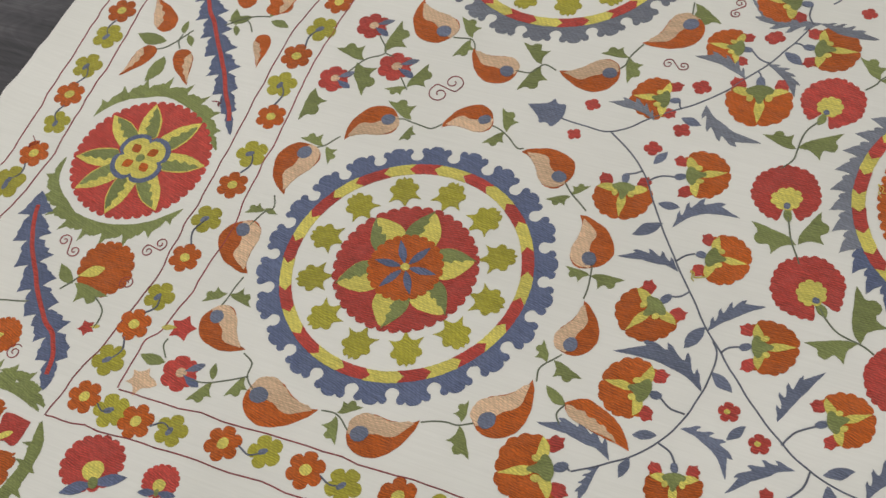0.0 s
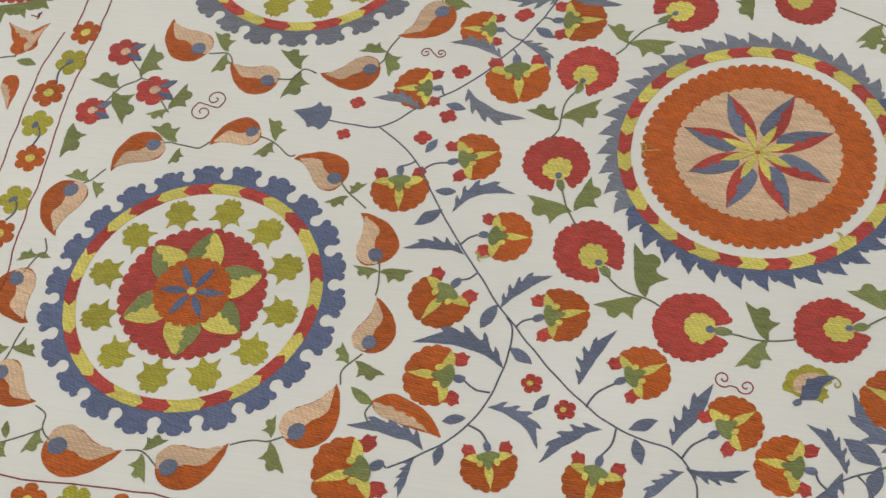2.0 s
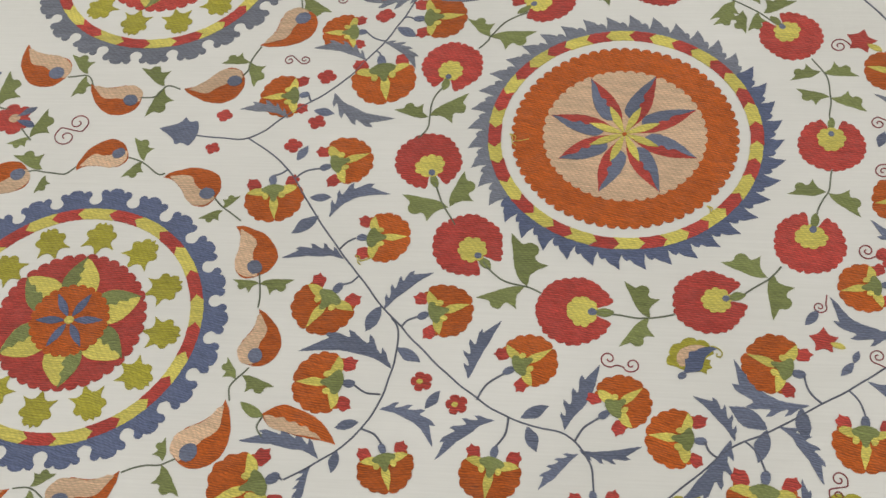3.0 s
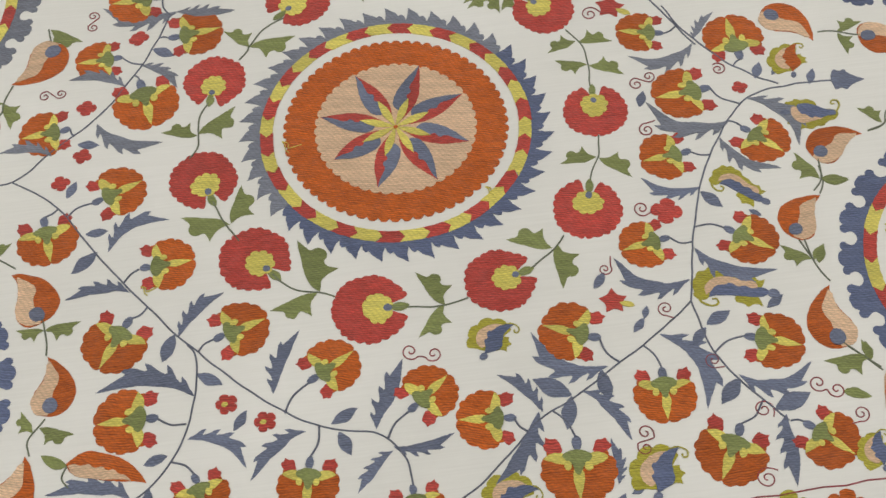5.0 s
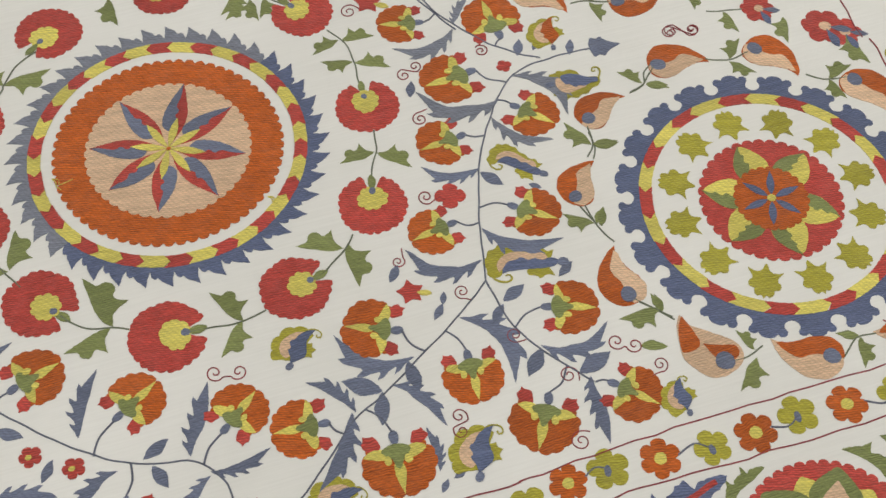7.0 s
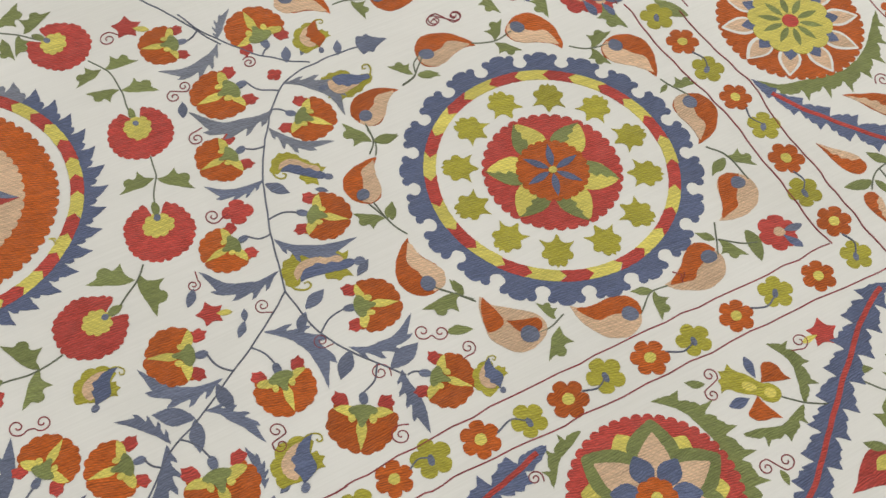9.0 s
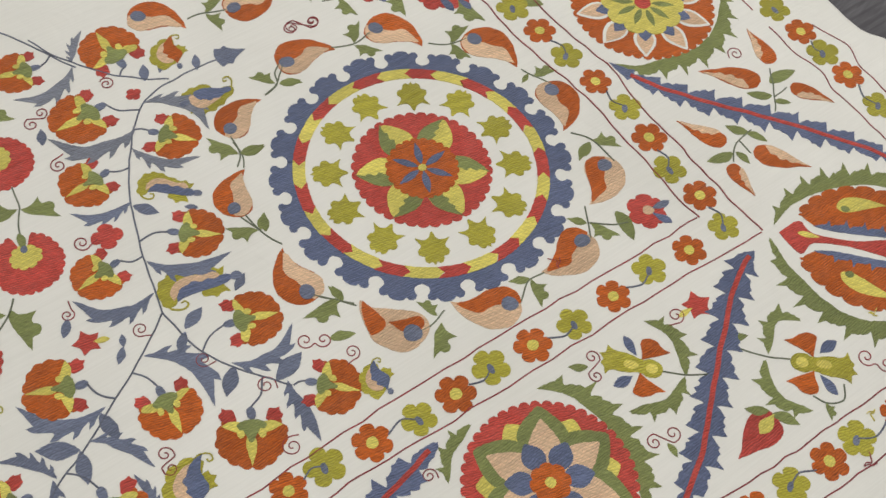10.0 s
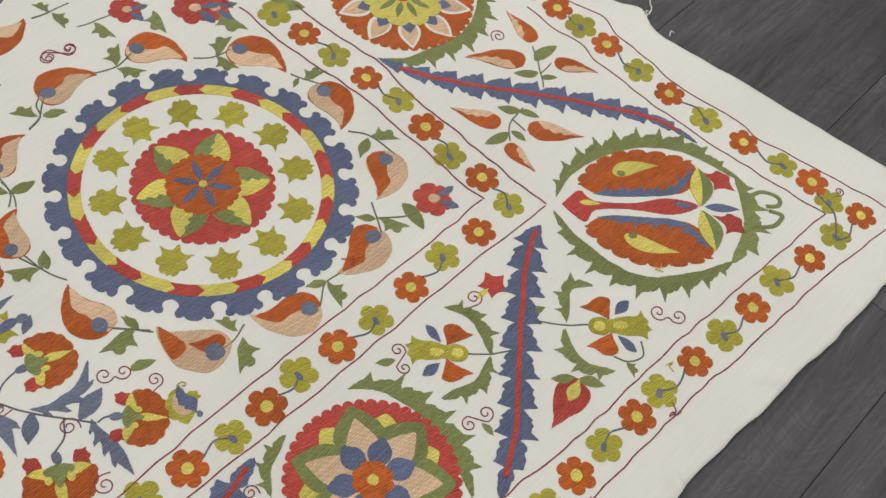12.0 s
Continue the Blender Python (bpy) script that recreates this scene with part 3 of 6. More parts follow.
def reds(x, y, angle, size):
    def pieces():
        yield "star_flower", [(0.5 + (0.55 if i % 2 == 0 else 0.30) * math.cos(math.pi * i / 5), (0.55 if i % 2 == 0 else 0.30) * math.sin(math.pi * i / 5)) for i in range(10)], 0, RED
        yield "stalk", petal(-0.32, 0, 0.28, 0, 0.22), 1, YELLOW
    return motif("reds", pieces, x, y, angle, size)


def bandflow(x, y):
    """Orange six-petalled flower of the bands."""
    def pieces():
        yield "band_flower", scallop(0, 0, 1.0, 6, 0.30, per=8), 0, ORANGE
        yield "heart", oval(0, 0, 0.33, 0.30, n=10), 1, YELLOW
    return motif("bandflow", pieces, x, y, rng.uniform(0, 60), 0.0215 * rng.uniform(0.94, 1.06), 1, 4)


def bandfloy(x, y):
    """Yellow-green five-petalled flower of the bands."""
    def pieces():
        yield "band_flower", scallop(0, 0, 1.0, 5, 0.34, per=9), 0, LIME
        yield "eye", oval(-0.12, 0, 0.30, 0.17, 0.4, 10), 1, GREY_BLUE
    return motif("bandfloy", pieces, x, y, rng.uniform(0, 72), 0.0212 * rng.uniform(0.92, 1.06), 1, 4)


def strip(points, width):
    """Narrow outline along a bent line, thinner towards its end."""
    path = smooth(points, 4)
    left, right = [], []
    for i, (px_, py_) in enumerate(path):
        qx, qy = path[min(i + 1, len(path) - 1)]
        ox, oy = path[max(i - 1, 0)]
        d = math.hypot(qx - ox, qy - oy) or 1.0
        w = 0.5 * width * (1 - 0.35 * i / len(path))
        left.append((px_ - (qy - oy) / d * w, py_ + (qx - ox) / d * w))
        right.append((px_ + (qy - oy) / d * w, py_ - (qx - ox) / d * w))
    return left + right[::-1]


def paisley(x, y, angle, size, flip=1, core=None):
    """Lime scalloped crescent with a peach inlay and a blue jagged core, curled at its tip."""
    def pieces():
        rim = []
        for i in range(57):
            a = radians(158 - 150 * i / 56)
            rr = 0.55 * (0.90 + 0.14 * math.sqrt(abs(math.sin(a * 4.2))))
            rim.append((0.37 + rr * math.cos(a), 0.10 + rr * math.sin(a)))
        yield "paisley", rim + [(0.86, 0.0), (0.62, -0.02), (0.68, -0.13), (0.60, -0.20), (0.60, -0.30), (0.49, -0.27), (0.42, -0.34), (0.36, -0.22), (0.10, -0.06), (-0.02, 0.14)], 0, LIME
        yield "curl", strip([(0.90, 0.14), (1.00, 0.06), (1.03, -0.08), (0.95, -0.16), (0.87, -0.11), (0.91, -0.05)], 0.036), 1, LIME
        yield "inlay", [(0.06, 0.06), (0.04, 0.24), (0.14, 0.40), (0.32, 0.49), (0.52, 0.46), (0.74, 0.32), (0.84, 0.16), (0.55, 0.20), (0.30, 0.08)], 1, PEACH
        yield "inlay", [(0.02, -0.02), (0.16, 0.08), (0.24, 0.23), (0.34, 0.17), (0.44, 0.33), (0.56, 0.25), (0.70, 0.28), (0.90, 0.16), (0.97, 0.05), (0.72, 0.03), (0.54, -0.08), (0.38, -0.22), (0.16, -0.10)], 2, core or BLUE
        yield "bud", oval(-0.06, -0.06, 0.10, 0.075, 0.0, 10), 1, GREY_BLUE
    return motif("paisley", pieces, x + 0.08 * size * math.cos(radians(angle)), y + 0.08 * size * math.sin(radians(angle)), angle, size * 0.84, flip, 3, 1 if core else 0)


def paisley_slim(x, y, angle, size):
    """Long lime paisley like a caterpillar: tufts at its foot, a lobed head and a curl."""
    def pieces():
        yield "paisley", [(0.08, 0.02), (0.02, 0.20), (0.13, 0.17), (0.19, 0.25), (0.29, 0.18), (0.44, 0.25), (0.55, 0.24), (0.64, 0.33), (0.74, 0.30), (0.83, 0.34), (0.90, 0.24),
                          (1.00, 0.24), (1.01, 0.12), (1.09, 0.04), (1.02, -0.06), (1.05, -0.17), (0.96, -0.23), (0.84, -0.22), (0.82, -0.08), (0.60, 0.0), (0.30, -0.02)], 0, LIME
        yield "tuft", [(0.12, -0.05), (0.04, -0.24), (0.17, -0.21), (0.26, -0.31), (0.33, -0.22), (0.46, -0.21), (0.44, -0.06)], 0, LIME
        yield "curl", strip([(0.99, -0.14), (0.93, -0.27), (0.80, -0.32), (0.69, -0.27), (0.70, -0.19), (0.77, -0.20)], 0.034), 1, LIME
        yield "inlay", [(0.14, 0.0), (0.11, 0.10), (0.21, 0.18), (0.34, 0.13), (0.50, 0.18), (0.68, 0.20), (0.82, 0.13), (0.90, 0.0), (0.87, -0.15), (0.78, -0.04), (0.60, 0.04), (0.30, 0.02)], 1, PEACH
        yield "inlay", [(-0.03, 0.03), (0.10, 0.08), (0.20, 0.04), (0.32, 0.09), (0.42, 0.03), (0.52, 0.11), (0.60, 0.05), (0.72, 0.05), (0.81, -0.08), (0.82, -0.17), (0.70, -0.13), (0.50, -0.13), (0.30, -0.10), (0.12, -0.09), (0.0, -0.06)], 2, BLUE
        yield "bud", oval(-0.08, 0.0, 0.09, 0.07, 0.0, 10), 1, GREY_BLUE
    return motif("paisley_slim", pieces, x, y, angle, size, -1)


def paisley_curl(x, y, angle, size):
    """Short plump lime paisley with lobes on both sides of its foot."""
    def pieces():
        yield "paisley", [(-0.03, 0.05), (-0.06, -0.26), (0.12, -0.24), (0.20, -0.32), (0.32, -0.24), (0.46, -0.27), (0.63, -0.12), (0.6, 0.05), (0.96, 0.10), (0.99, 0.27), (0.87, 0.40), (0.74, 0.38),
                          (0.60, 0.50), (0.46, 0.44), (0.33, 0.54), (0.20, 0.45), (0.06, 0.52), (0.03, 0.38), (-0.14, 0.30), (-0.01, 0.18)], 0, LIME
        yield "curl", strip([(0.95, 0.22), (1.06, 0.05), (1.05, -0.10), (0.94, -0.13), (0.91, -0.04), (0.98, -0.02)], 0.036), 1, LIME
        yield "inlay", [(0.12, -0.14), (0.01, 0.02), (0.03, 0.24), (0.20, 0.35), (0.42, 0.31), (0.66, 0.30), (0.60, 0.16), (0.30, 0.02)], 1, PEACH
        yield "inlay", [(0.18, -0.15), (0.40, -0.14), (0.60, -0.05), (0.76, 0.10), (0.96, 0.13), (0.93, 0.27), (0.74, 0.24), (0.60, 0.30), (0.50, 0.22), (0.40, 0.27), (0.32, 0.12), (0.22, 0.10)], 2, BLUE
        yield "bud", oval(-0.10, 0.0, 0.11, 0.08, 0.0, 10), 1, GREY_BLUE
    return motif("paisley_curl", pieces, x, y, angle, size, -1)


def spiral(cx, cy, r, a0, turns, s):
    """From the middle of a spiral out to its rim at the angle a0."""
    n = 18
    return [(cx + r * (0.14 + 0.86 * i / n) * math.cos(a0 - s * 2 * math.pi * turns * (1 - i / n)), cy + r * (0.14 + 0.86 * i / n) * math.sin(a0 - s * 2 * math.pi * turns * (1 - i / n))) for i in range(n + 1)]


def scroll(xa, ya, xb, yb, r, s):
    """Two thin red spirals: joined in an S, or (s = -1) curling apart from one foot."""
    a, r = math.atan2(yb - ya, xb - xa), r * 1.25
    first = spiral(xa, ya, r, a + (0.9 if s > 0 else -0.5), 1.35, -1 if s > 0 else 1)
    other = spiral(xb, yb, r * 0.94, a + math.pi + (0.9 if s > 0 else 0.5), 1.35, -1)
    return cord("scroll", first + other[::-1], 0.0014, MAROON, rough=0.0005, steps=3)


def curl(x, y, r, tx, ty):
    """One thin red spiral running out to its foot."""
    a = math.atan2(ty - y, tx - x)
    s = rng.choice((1, -1))
    return cord("scroll", spiral(x, y, r * 1.15, a - s * 0.5, 1.55, s) + [(tx, ty)], 0.0014, MAROON, rough=0.0005, steps=3)


def stem(*points):
    vine_points.extend(smooth(points))
    return cord("stem", points, 0.0021, STEM_BLUE)


def gstem(*points):
    return cord("stem", points, 0.0019, STEM_GREEN)


def line(*points):
    return cord("band_line", points, 0.0018, MAROON, rough=0.0016)


def spear(*points, width=0.031, tooth=0.034, taper=0.18, head=0.12):
    """Blue feathered spear with a red rib."""
    ob = patch("feather", saw_outline(points, width, tooth, True, taper, head), 0, BLUE)
    pts = smooth(points)
    n = len(pts)
    cord("rib", pts[int(n * 0.10):int(n * 0.95):4], 0.0072, RED, level=1)
    return ob


def thin_spear(*points):
    return spear(*points, width=0.029, taper=0.35, head=0.30)


def tulip(x, y, angle, size):
    def pieces():
        yield "tulip", [(0, 0.12), (0.12, 0.42), (0.30, 0.30), (0.45, 0.42), (0.55, 0.22), (1.0, 0.0), (0.55, -0.22), (0.45, -0.42), (0.30, -0.30), (0.12, -0.42), (0, -0.12)], 0, GREY_BLUE
    return motif("tulip", pieces, x, y, angle, size)


def wreath(*points, width=0.020, tooth=0.026, parent=None):
    span = sum(math.hypot(q[0] - p[0], q[1] - p[1]) for p, q in zip(points, points[1:]))
    width = min(width, span * 0.15)
    return patch("wreath", saw_outline(points, width, min(tooth, span / 4), False, 0.25, 0.3, 2.2), 0, GREEN, parent)


def ring_strip(name, cx, cy, r0, r1, a0, a1, level, material, parent, notch=0.0):
    """A piece of a ring with arrow-shaped ends."""
    n = max(4, int((a1 - a0) / 0.06))
    rm = (r0 + r1) / 2
    poly = arc_points(cx, cy, r1, a0, a1, n) + [(cx + rm * math.cos(a1 + notch), cy + rm * math.sin(a1 + notch))]
    poly += arc_points(cx, cy, r0, a1, a0, n) + [(cx + rm * math.cos(a0 + notch), cy + rm * math.sin(a0 + notch))]
    return patch(name, poly, level, material, parent, 0.001, False)


def chevron_ring(cx, cy, r0, r1, pairs, parent, turn=0.0, point=0.055):
    for i in range(pairs):
        a = turn + 2 * math.pi * i / pairs
        wid = 2 * math.pi / pairs
        cut = wid * rng.uniform(0.46, 0.56)
        ring_strip("ring_piece", cx, cy, r0, r1, a, a + cut, 1, YELLOW, parent, point)
        ring_strip("ring_piece", cx, cy, r0, r1, a + cut, a + wid, 1, RED, parent, point)


BITTEN = ((0.0, 0.24), (0.08, 0.28), (0.15, 0.38), (0.175, 0.52), (0.15, 0.66), (0.11, 0.76), (0.12, 0.90), (0.17, 1.0), (0.25, 1.0), (0.31, 0.90), (0.36, 1.03), (0.43, 1.09), (0.50, 1.10), (0.57, 1.09), (0.64, 1.03),
          (0.69, 0.90), (0.75, 1.0), (0.83, 1.0), (0.88, 0.90), (0.89, 0.76), (0.85, 0.66), (0.825, 0.52), (0.85, 0.38), (0.92, 0.28))
THORNED = ((0.0, 0.32), (0.10, 0.58), (0.24, 0.70), (0.36, 0.60), (0.52, 0.80), (0.72, 0.94), (0.95, 1.14), (0.93, 0.70))


def blue_collar(cx, cy, r0, r1, lobes, prof, turn=0.0, first_half=None, second_half=None):
    """Blue toothed collar in two halves: lobes with round bites between them, or leaning thorns."""
    first = None
    for h in range(2):
        outer = []
        for k in range(h * lobes // 2, (h + 1) * lobes // 2):
            w = 2 * math.pi / lobes
            a = turn + w * k
            stretch = rng.uniform(0.94, 1.06)
            for f, q in prof:
                rr = r0 + (r1 - r0) * q * (stretch if q > 0.7 else 1.0)
                outer.append((cx + rr * math.cos(a + w * f), cy + rr * math.sin(a + w * f)))
        a0, a1 = turn + math.pi * h, turn + math.pi * (h + 1)
        rr = r0 + (r1 - r0) * prof[0][1]
        outer.append((cx + rr * math.cos(a1), cy + rr * math.sin(a1)))
        ob = patch("collar", wobble(outer, 0.0012) + arc_points(cx, cy, r0, a1, a0, 48), 0, (second_half if h else first_half) or BLUE, first)
        first = first or ob
    return first


def star_medallion(cx, cy, turn=0.0, bite=0.0, rose=1.0, scale=1.0, lobes=22, tips=(), collar=None):
    """Corner medallion: toothed blue collar, chevron ring, twelve lime flowers and a red rosette with a six-petalled star."""
    s = scale
    base = blue_collar(cx, cy, 0.150 * s, 0.1765 * s, lobes, BITTEN, bite, collar or BLUE, collar or BLUE)
    chevron_ring(cx, cy, 0.136 * s, 0.1505 * s, 13, base, turn)
    for i in range(12):
        a = turn + 2 * math.pi * (i - 0.05) / 12
        ob = patch("lime_flower", [(cx + (0.111 + u * 0.0195) * s * math.cos(a) - v * 0.0195 * s * math.sin(a), cy + (0.111 + u * 0.0195) * s * math.sin(a) + v * 0.0195 * s * math.cos(a)) for u, v in
                   ((-1.2, 0.07), (-0.75, 0.22), (-0.62, 0.55), (-0.80, 1.02), (-0.38, 0.72), (-0.15, 0.70), (0.05, 0.95), (0.40, 0.88), (0.45, 0.52), (0.72, 0.58), (0.98, 0.34), (0.80, 0.14), (1.06, 0.0),
                    (0.80, -0.14), (0.98, -0.34), (0.72, -0.58), (0.45, -0.52), (0.40, -0.88), (0.05, -0.95), (-0.15, -0.70), (-0.38, -0.72), (-0.80, -1.02), (-0.62, -0.55), (-0.75, -0.22), (-1.2, -0.07))], 1, LIME, base, 0.002)
    s = scale * rose
    patch("rosette", scallop(cx, cy, 0.0875 * s, 36, 0.05, per=5), 1, RED, base)
    for deg, side in tips or [(math.degrees(turn) + 60 * i, 1) for i in range(6)]:
        a = radians(deg)

        def rp(r, da):
            return cx + r * s * math.cos(a + side * da), cy + r * s * math.sin(a + side * da)
        rim = [rp(0.084, 0.0), rp(0.072, 0.17), rp(0.060, 0.36), rp(0.048, 0.47), rp(0.030, 0.55)]
        patch("petal", [rp(0.030, -0.55), rp(0.048, -0.47), rp(0.060, -0.36), rp(0.072, -0.17)] + rim, 2, YELLOW, base, 0.001)
        patch("petal", [rp(0.030, 0.05), rp(0.043, -0.04), rp(0.046, 0.12), rp(0.055, -0.02), rp(0.058, 0.10), rp(0.068, -0.01), rp(0.070, 0.06)] + rim, 3, GREEN, base, 0.0008)
    patch("heart", scallop(cx, cy, 0.046 * s, 24, 0.07, per=5), 4, ORANGE, base)
    for i in range(6):
        a = turn + 2 * math.pi * (i + 0.6) / 6
        patch("petal", petal(cx + 0.005 * s * math.cos(a), cy + 0.005 * s * math.sin(a), cx + 0.039 * s * math.cos(a), cy + 0.039 * s * math.sin(a), 0.0095 * s), 5, BLUE, base)
    patch("eye", oval(cx, cy, 0.0055 * s, 0.005 * s), 6, YELLOW, base)
    return base


def centre_medallion(cx, cy):
    base = blue_collar(cx, cy, 0.158, 0.182, 40, THORNED, radians(35), GREY, BLUE)
    chevron_ring(cx, cy, 0.145, 0.160, 18, base, 0.1, 0.045)
    patch("disc", scallop(cx, cy, 0.133, 62, 0.035, per=4), 1, ORANGE, base)
    patch("disc", scallop(cx, cy, 0.096, 44, 0.035, per=4), 2, PEACH, base)
    for deg, tip in ((67, 0.0965), (24, 0.092), (-22, 0.090), (-64, 0.092), (-109, 0.0885), (-154, 0.085), (163, 0.091), (116, 0.0935)):
        a = radians(deg)

        def rp(r, da):
            return cx + r * math.cos(a + da), cy + r * math.sin(a + da)
        patch("petal", [rp(0.012, -0.3), rp(0.030, -0.36), rp(0.044, -0.30), rp(0.062, -0.19), rp(tip, 0.0), rp(0.070, 0.10), rp(0.055, 0.16), rp(0.030, 0.1)], 3, RED, base, 0.0008)
        patch("petal", [rp(0.024, 0.06), rp(0.034, 0.02), rp(0.040, -0.12), rp(0.047, 0.06), rp(0.055, -0.07), rp(0.060, 0.05), rp(0.076, -0.01), rp(tip - 0.001, 0.0), rp(0.064, 0.20),
                        rp(0.046, 0.34), rp(0.034, 0.42), rp(0.026, 0.30)], 4, GREY_BLUE, base, 0.0006)
        b = a - 0.05
        patch("petal", petal(cx, cy, cx + 0.044 * math.cos(b), cy + 0.044 * math.sin(b), 0.0095, 0.55), 5, YELLOW, base)
    patch("eye", oval(cx, cy - 0.001, 0.003, 0.0025, n=8), 6, ORANGE, base)
    return base


def greenlens(x, y, angle, size):
    def pieces():
        yield "leaf", petal(0, 0, 1, 0, 0.40, 0.45, bend=0.05), 0, GREEN
    return motif("greenlens", pieces, x, y, angle, size)


def pepper(x, y, angle, size, side=0):
    """Small orange and peach teardrop with a scalloped parting."""
    def pieces():
        outer = smooth([(1.0, -0.04), (0.75, -0.14), (0.45, -0.26), (0.12, -0.29), (-0.12, -0.16), (-0.17, 0.02)], 5)
        inner = smooth([(-0.17, 0.02), (-0.08, 0.20), (0.15, 0.28), (0.42, 0.21), (0.70, 0.07), (1.0, -0.04)], 5)
        yield "teardrop", outer[:-1] + inner[:-1], 0, ORANGE
        yield "inlay", inner[8:-1] + [(0.86, -0.04), (0.70, -0.03), (0.60, -0.10), (0.50, 0.0), (0.38, -0.07), (0.28, 0.06), (0.18, 0.02), (0.12, 0.14)], 1, PEACH
    return motif("pepper", pieces, x, y, angle, size, 0.86 * (side or rng.choice((1, -1))))


def redbud(x, y, angle, size):
    def pieces():
        yield "bud", smooth([(1.0, 0.10), (0.75, -0.10), (0.40, -0.36), (0.05, -0.38), (-0.12, -0.10), (-0.10, 0.20), (0.15, 0.40), (0.50, 0.33), (0.80, 0.16), (1.0, 0.10)], 4)[:-1], 0, RED
        yield "heart", petal(-0.16, 0.0, 0.36, 0.0, 0.30, 0.6), 1, YELLOW
    return motif("redbud", pieces, x, y, angle, size, -0.78)


def bee(x, y, angle, size):
    """Lime flower with two orange wings and two blue petals."""
    def pieces():
        yield "flower", [(0, 0.06), (0.08, 0.15), (0.26, 0.17), (0.36, 0.10), (0.60, 0.19), (0.85, 0.17), (0.92, 0.30), (0.96, 0.15), (1.04, 0.08), (0.97, 0.02), (1.05, -0.06), (0.95, -0.10), (0.94, -0.26), (0.82, -0.17),
                         (0.60, -0.19), (0.36, -0.10), (0.26, -0.17), (0.08, -0.15), (0, -0.06)], 0, LIME
        yield "heart", oval(0.17, 0, 0.11, 0.10), 1, YELLOW
        yield "heart", oval(0.52, 0, 0.12, 0.08), 1, YELLOW
        for s in (1, -1):
            yield "wing", [(0.36, 0.12 * s), (0.40, 0.30 * s), (0.44, 0.48 * s), (0.30, 0.55 * s), (0.14, 0.50 * s), (0.06, 0.40 * s), (-0.08, 0.36 * s), (0.10, 0.26 * s), (0.26, 0.20 * s)], 1, ORANGE
            yield "petal", petal(0.46, 0.20 * s, 0.74, 0.48 * s, 0.16, 0.55), 0, BLUE
    return motif("bee", pieces, x, y, angle, size)


def oflower(x, y, angle, size):
    def pieces():
        yield "flower", scallop(0.52, 0, 0.50, 16, 0.10, per=5, squash=1.12), 0, ORANGE
        yield "petal", petal(0.02, 0, 0.52, 0.02, 0.22, 0.6), 1, YELLOW
    return motif("oflower", pieces, x, y, angle, size)


def kflower(x, y, angle, size):
    """Red six-lobed flower with a pale heart and two blue sepals."""
    def pieces():
        yield "flower", scallop(0.5, 0, 0.56, 6, 0.20, per=7), 0, RED
        yield "heart", oval(0.55, 0.02, 0.17, 0.15), 1, rng.choice((YELLOW, PEACH))
        yield "petal", petal(0.60, -0.05, 1.15, -0.42, 0.24, 0.6), 1, BLUE
        yield "petal", petal(0.60, 0.05, 1.20, 0.30, 0.22, 0.6), 1, GREY_BLUE
    return motif("kflower", pieces, x, y, angle, size)


def redbig(x, y, angle, size):
    def pieces():
        yield "flower", scallop(0.55, 0, 0.56, 17, 0.10, per=5, squash=1.1), 0, RED
        yield "heart", oval(0.40, 0, 0.20, 0.20), 1, YELLOW
        yield "petal", petal(0.15, 0.0, 0.12, 0.62, 0.24, 0.5), 2, BLUE
        yield "petal", petal(0.15, 0.0, 0.12, -0.62, 0.24, 0.5), 2, BLUE
        yield "calyx", oval(0.16, 0, 0.12, 0.08), 3, GREEN
    return motif("redbig", pieces, x, y, angle, size)


def peachbud(x, y, angle, size):
    def pieces():
        yield "bud", [(0, 0.0), (0.25, 0.16), (0.45, 0.20), (0.55, 0.52), (0.72, 0.22), (1.0, 0.18), (0.82, 0.0), (0.95, -0.22), (0.70, -0.20), (0.48, -0.42), (0.42, -0.18), (0.2, -0.12)], 0, PEACH
    return motif("peachbud", pieces, x, y, angle, size)


def link(xa, ya, xb, yb):
    """Short curved stalk from a lime flower's eye to the edge of its orange neighbour."""
    dx, dy = xb - xa, yb - ya
    ln = math.hypot(dx, dy)
    k = 1 - 0.019 / ln
    b = rng.choice((0.22, -0.22))
    return cord("stalk", [(xa, ya), (xa + dx * k * 0.5 - dy * b * 0.6, ya + dy * k * 0.5 + dx * b * 0.6), (xa + dx * k, ya + dy * k)], 0.0022, STEM_BLUE, level=1)


def wheel_petals(base, cx, cy, angles, r0, r1, width, material, level, name="petal", bulge=0.45):
    for deg in angles:
        a = radians(deg)
        patch(name, petal(cx + r0 * math.cos(a), cy + r0 * math.sin(a), cx + r1 * math.cos(a), cy + r1 * math.sin(a), width, bulge), level, material, base, 0.0012)


WEST_TIPS = (144, 107, 56, 9, -47, -90, -132, -166)


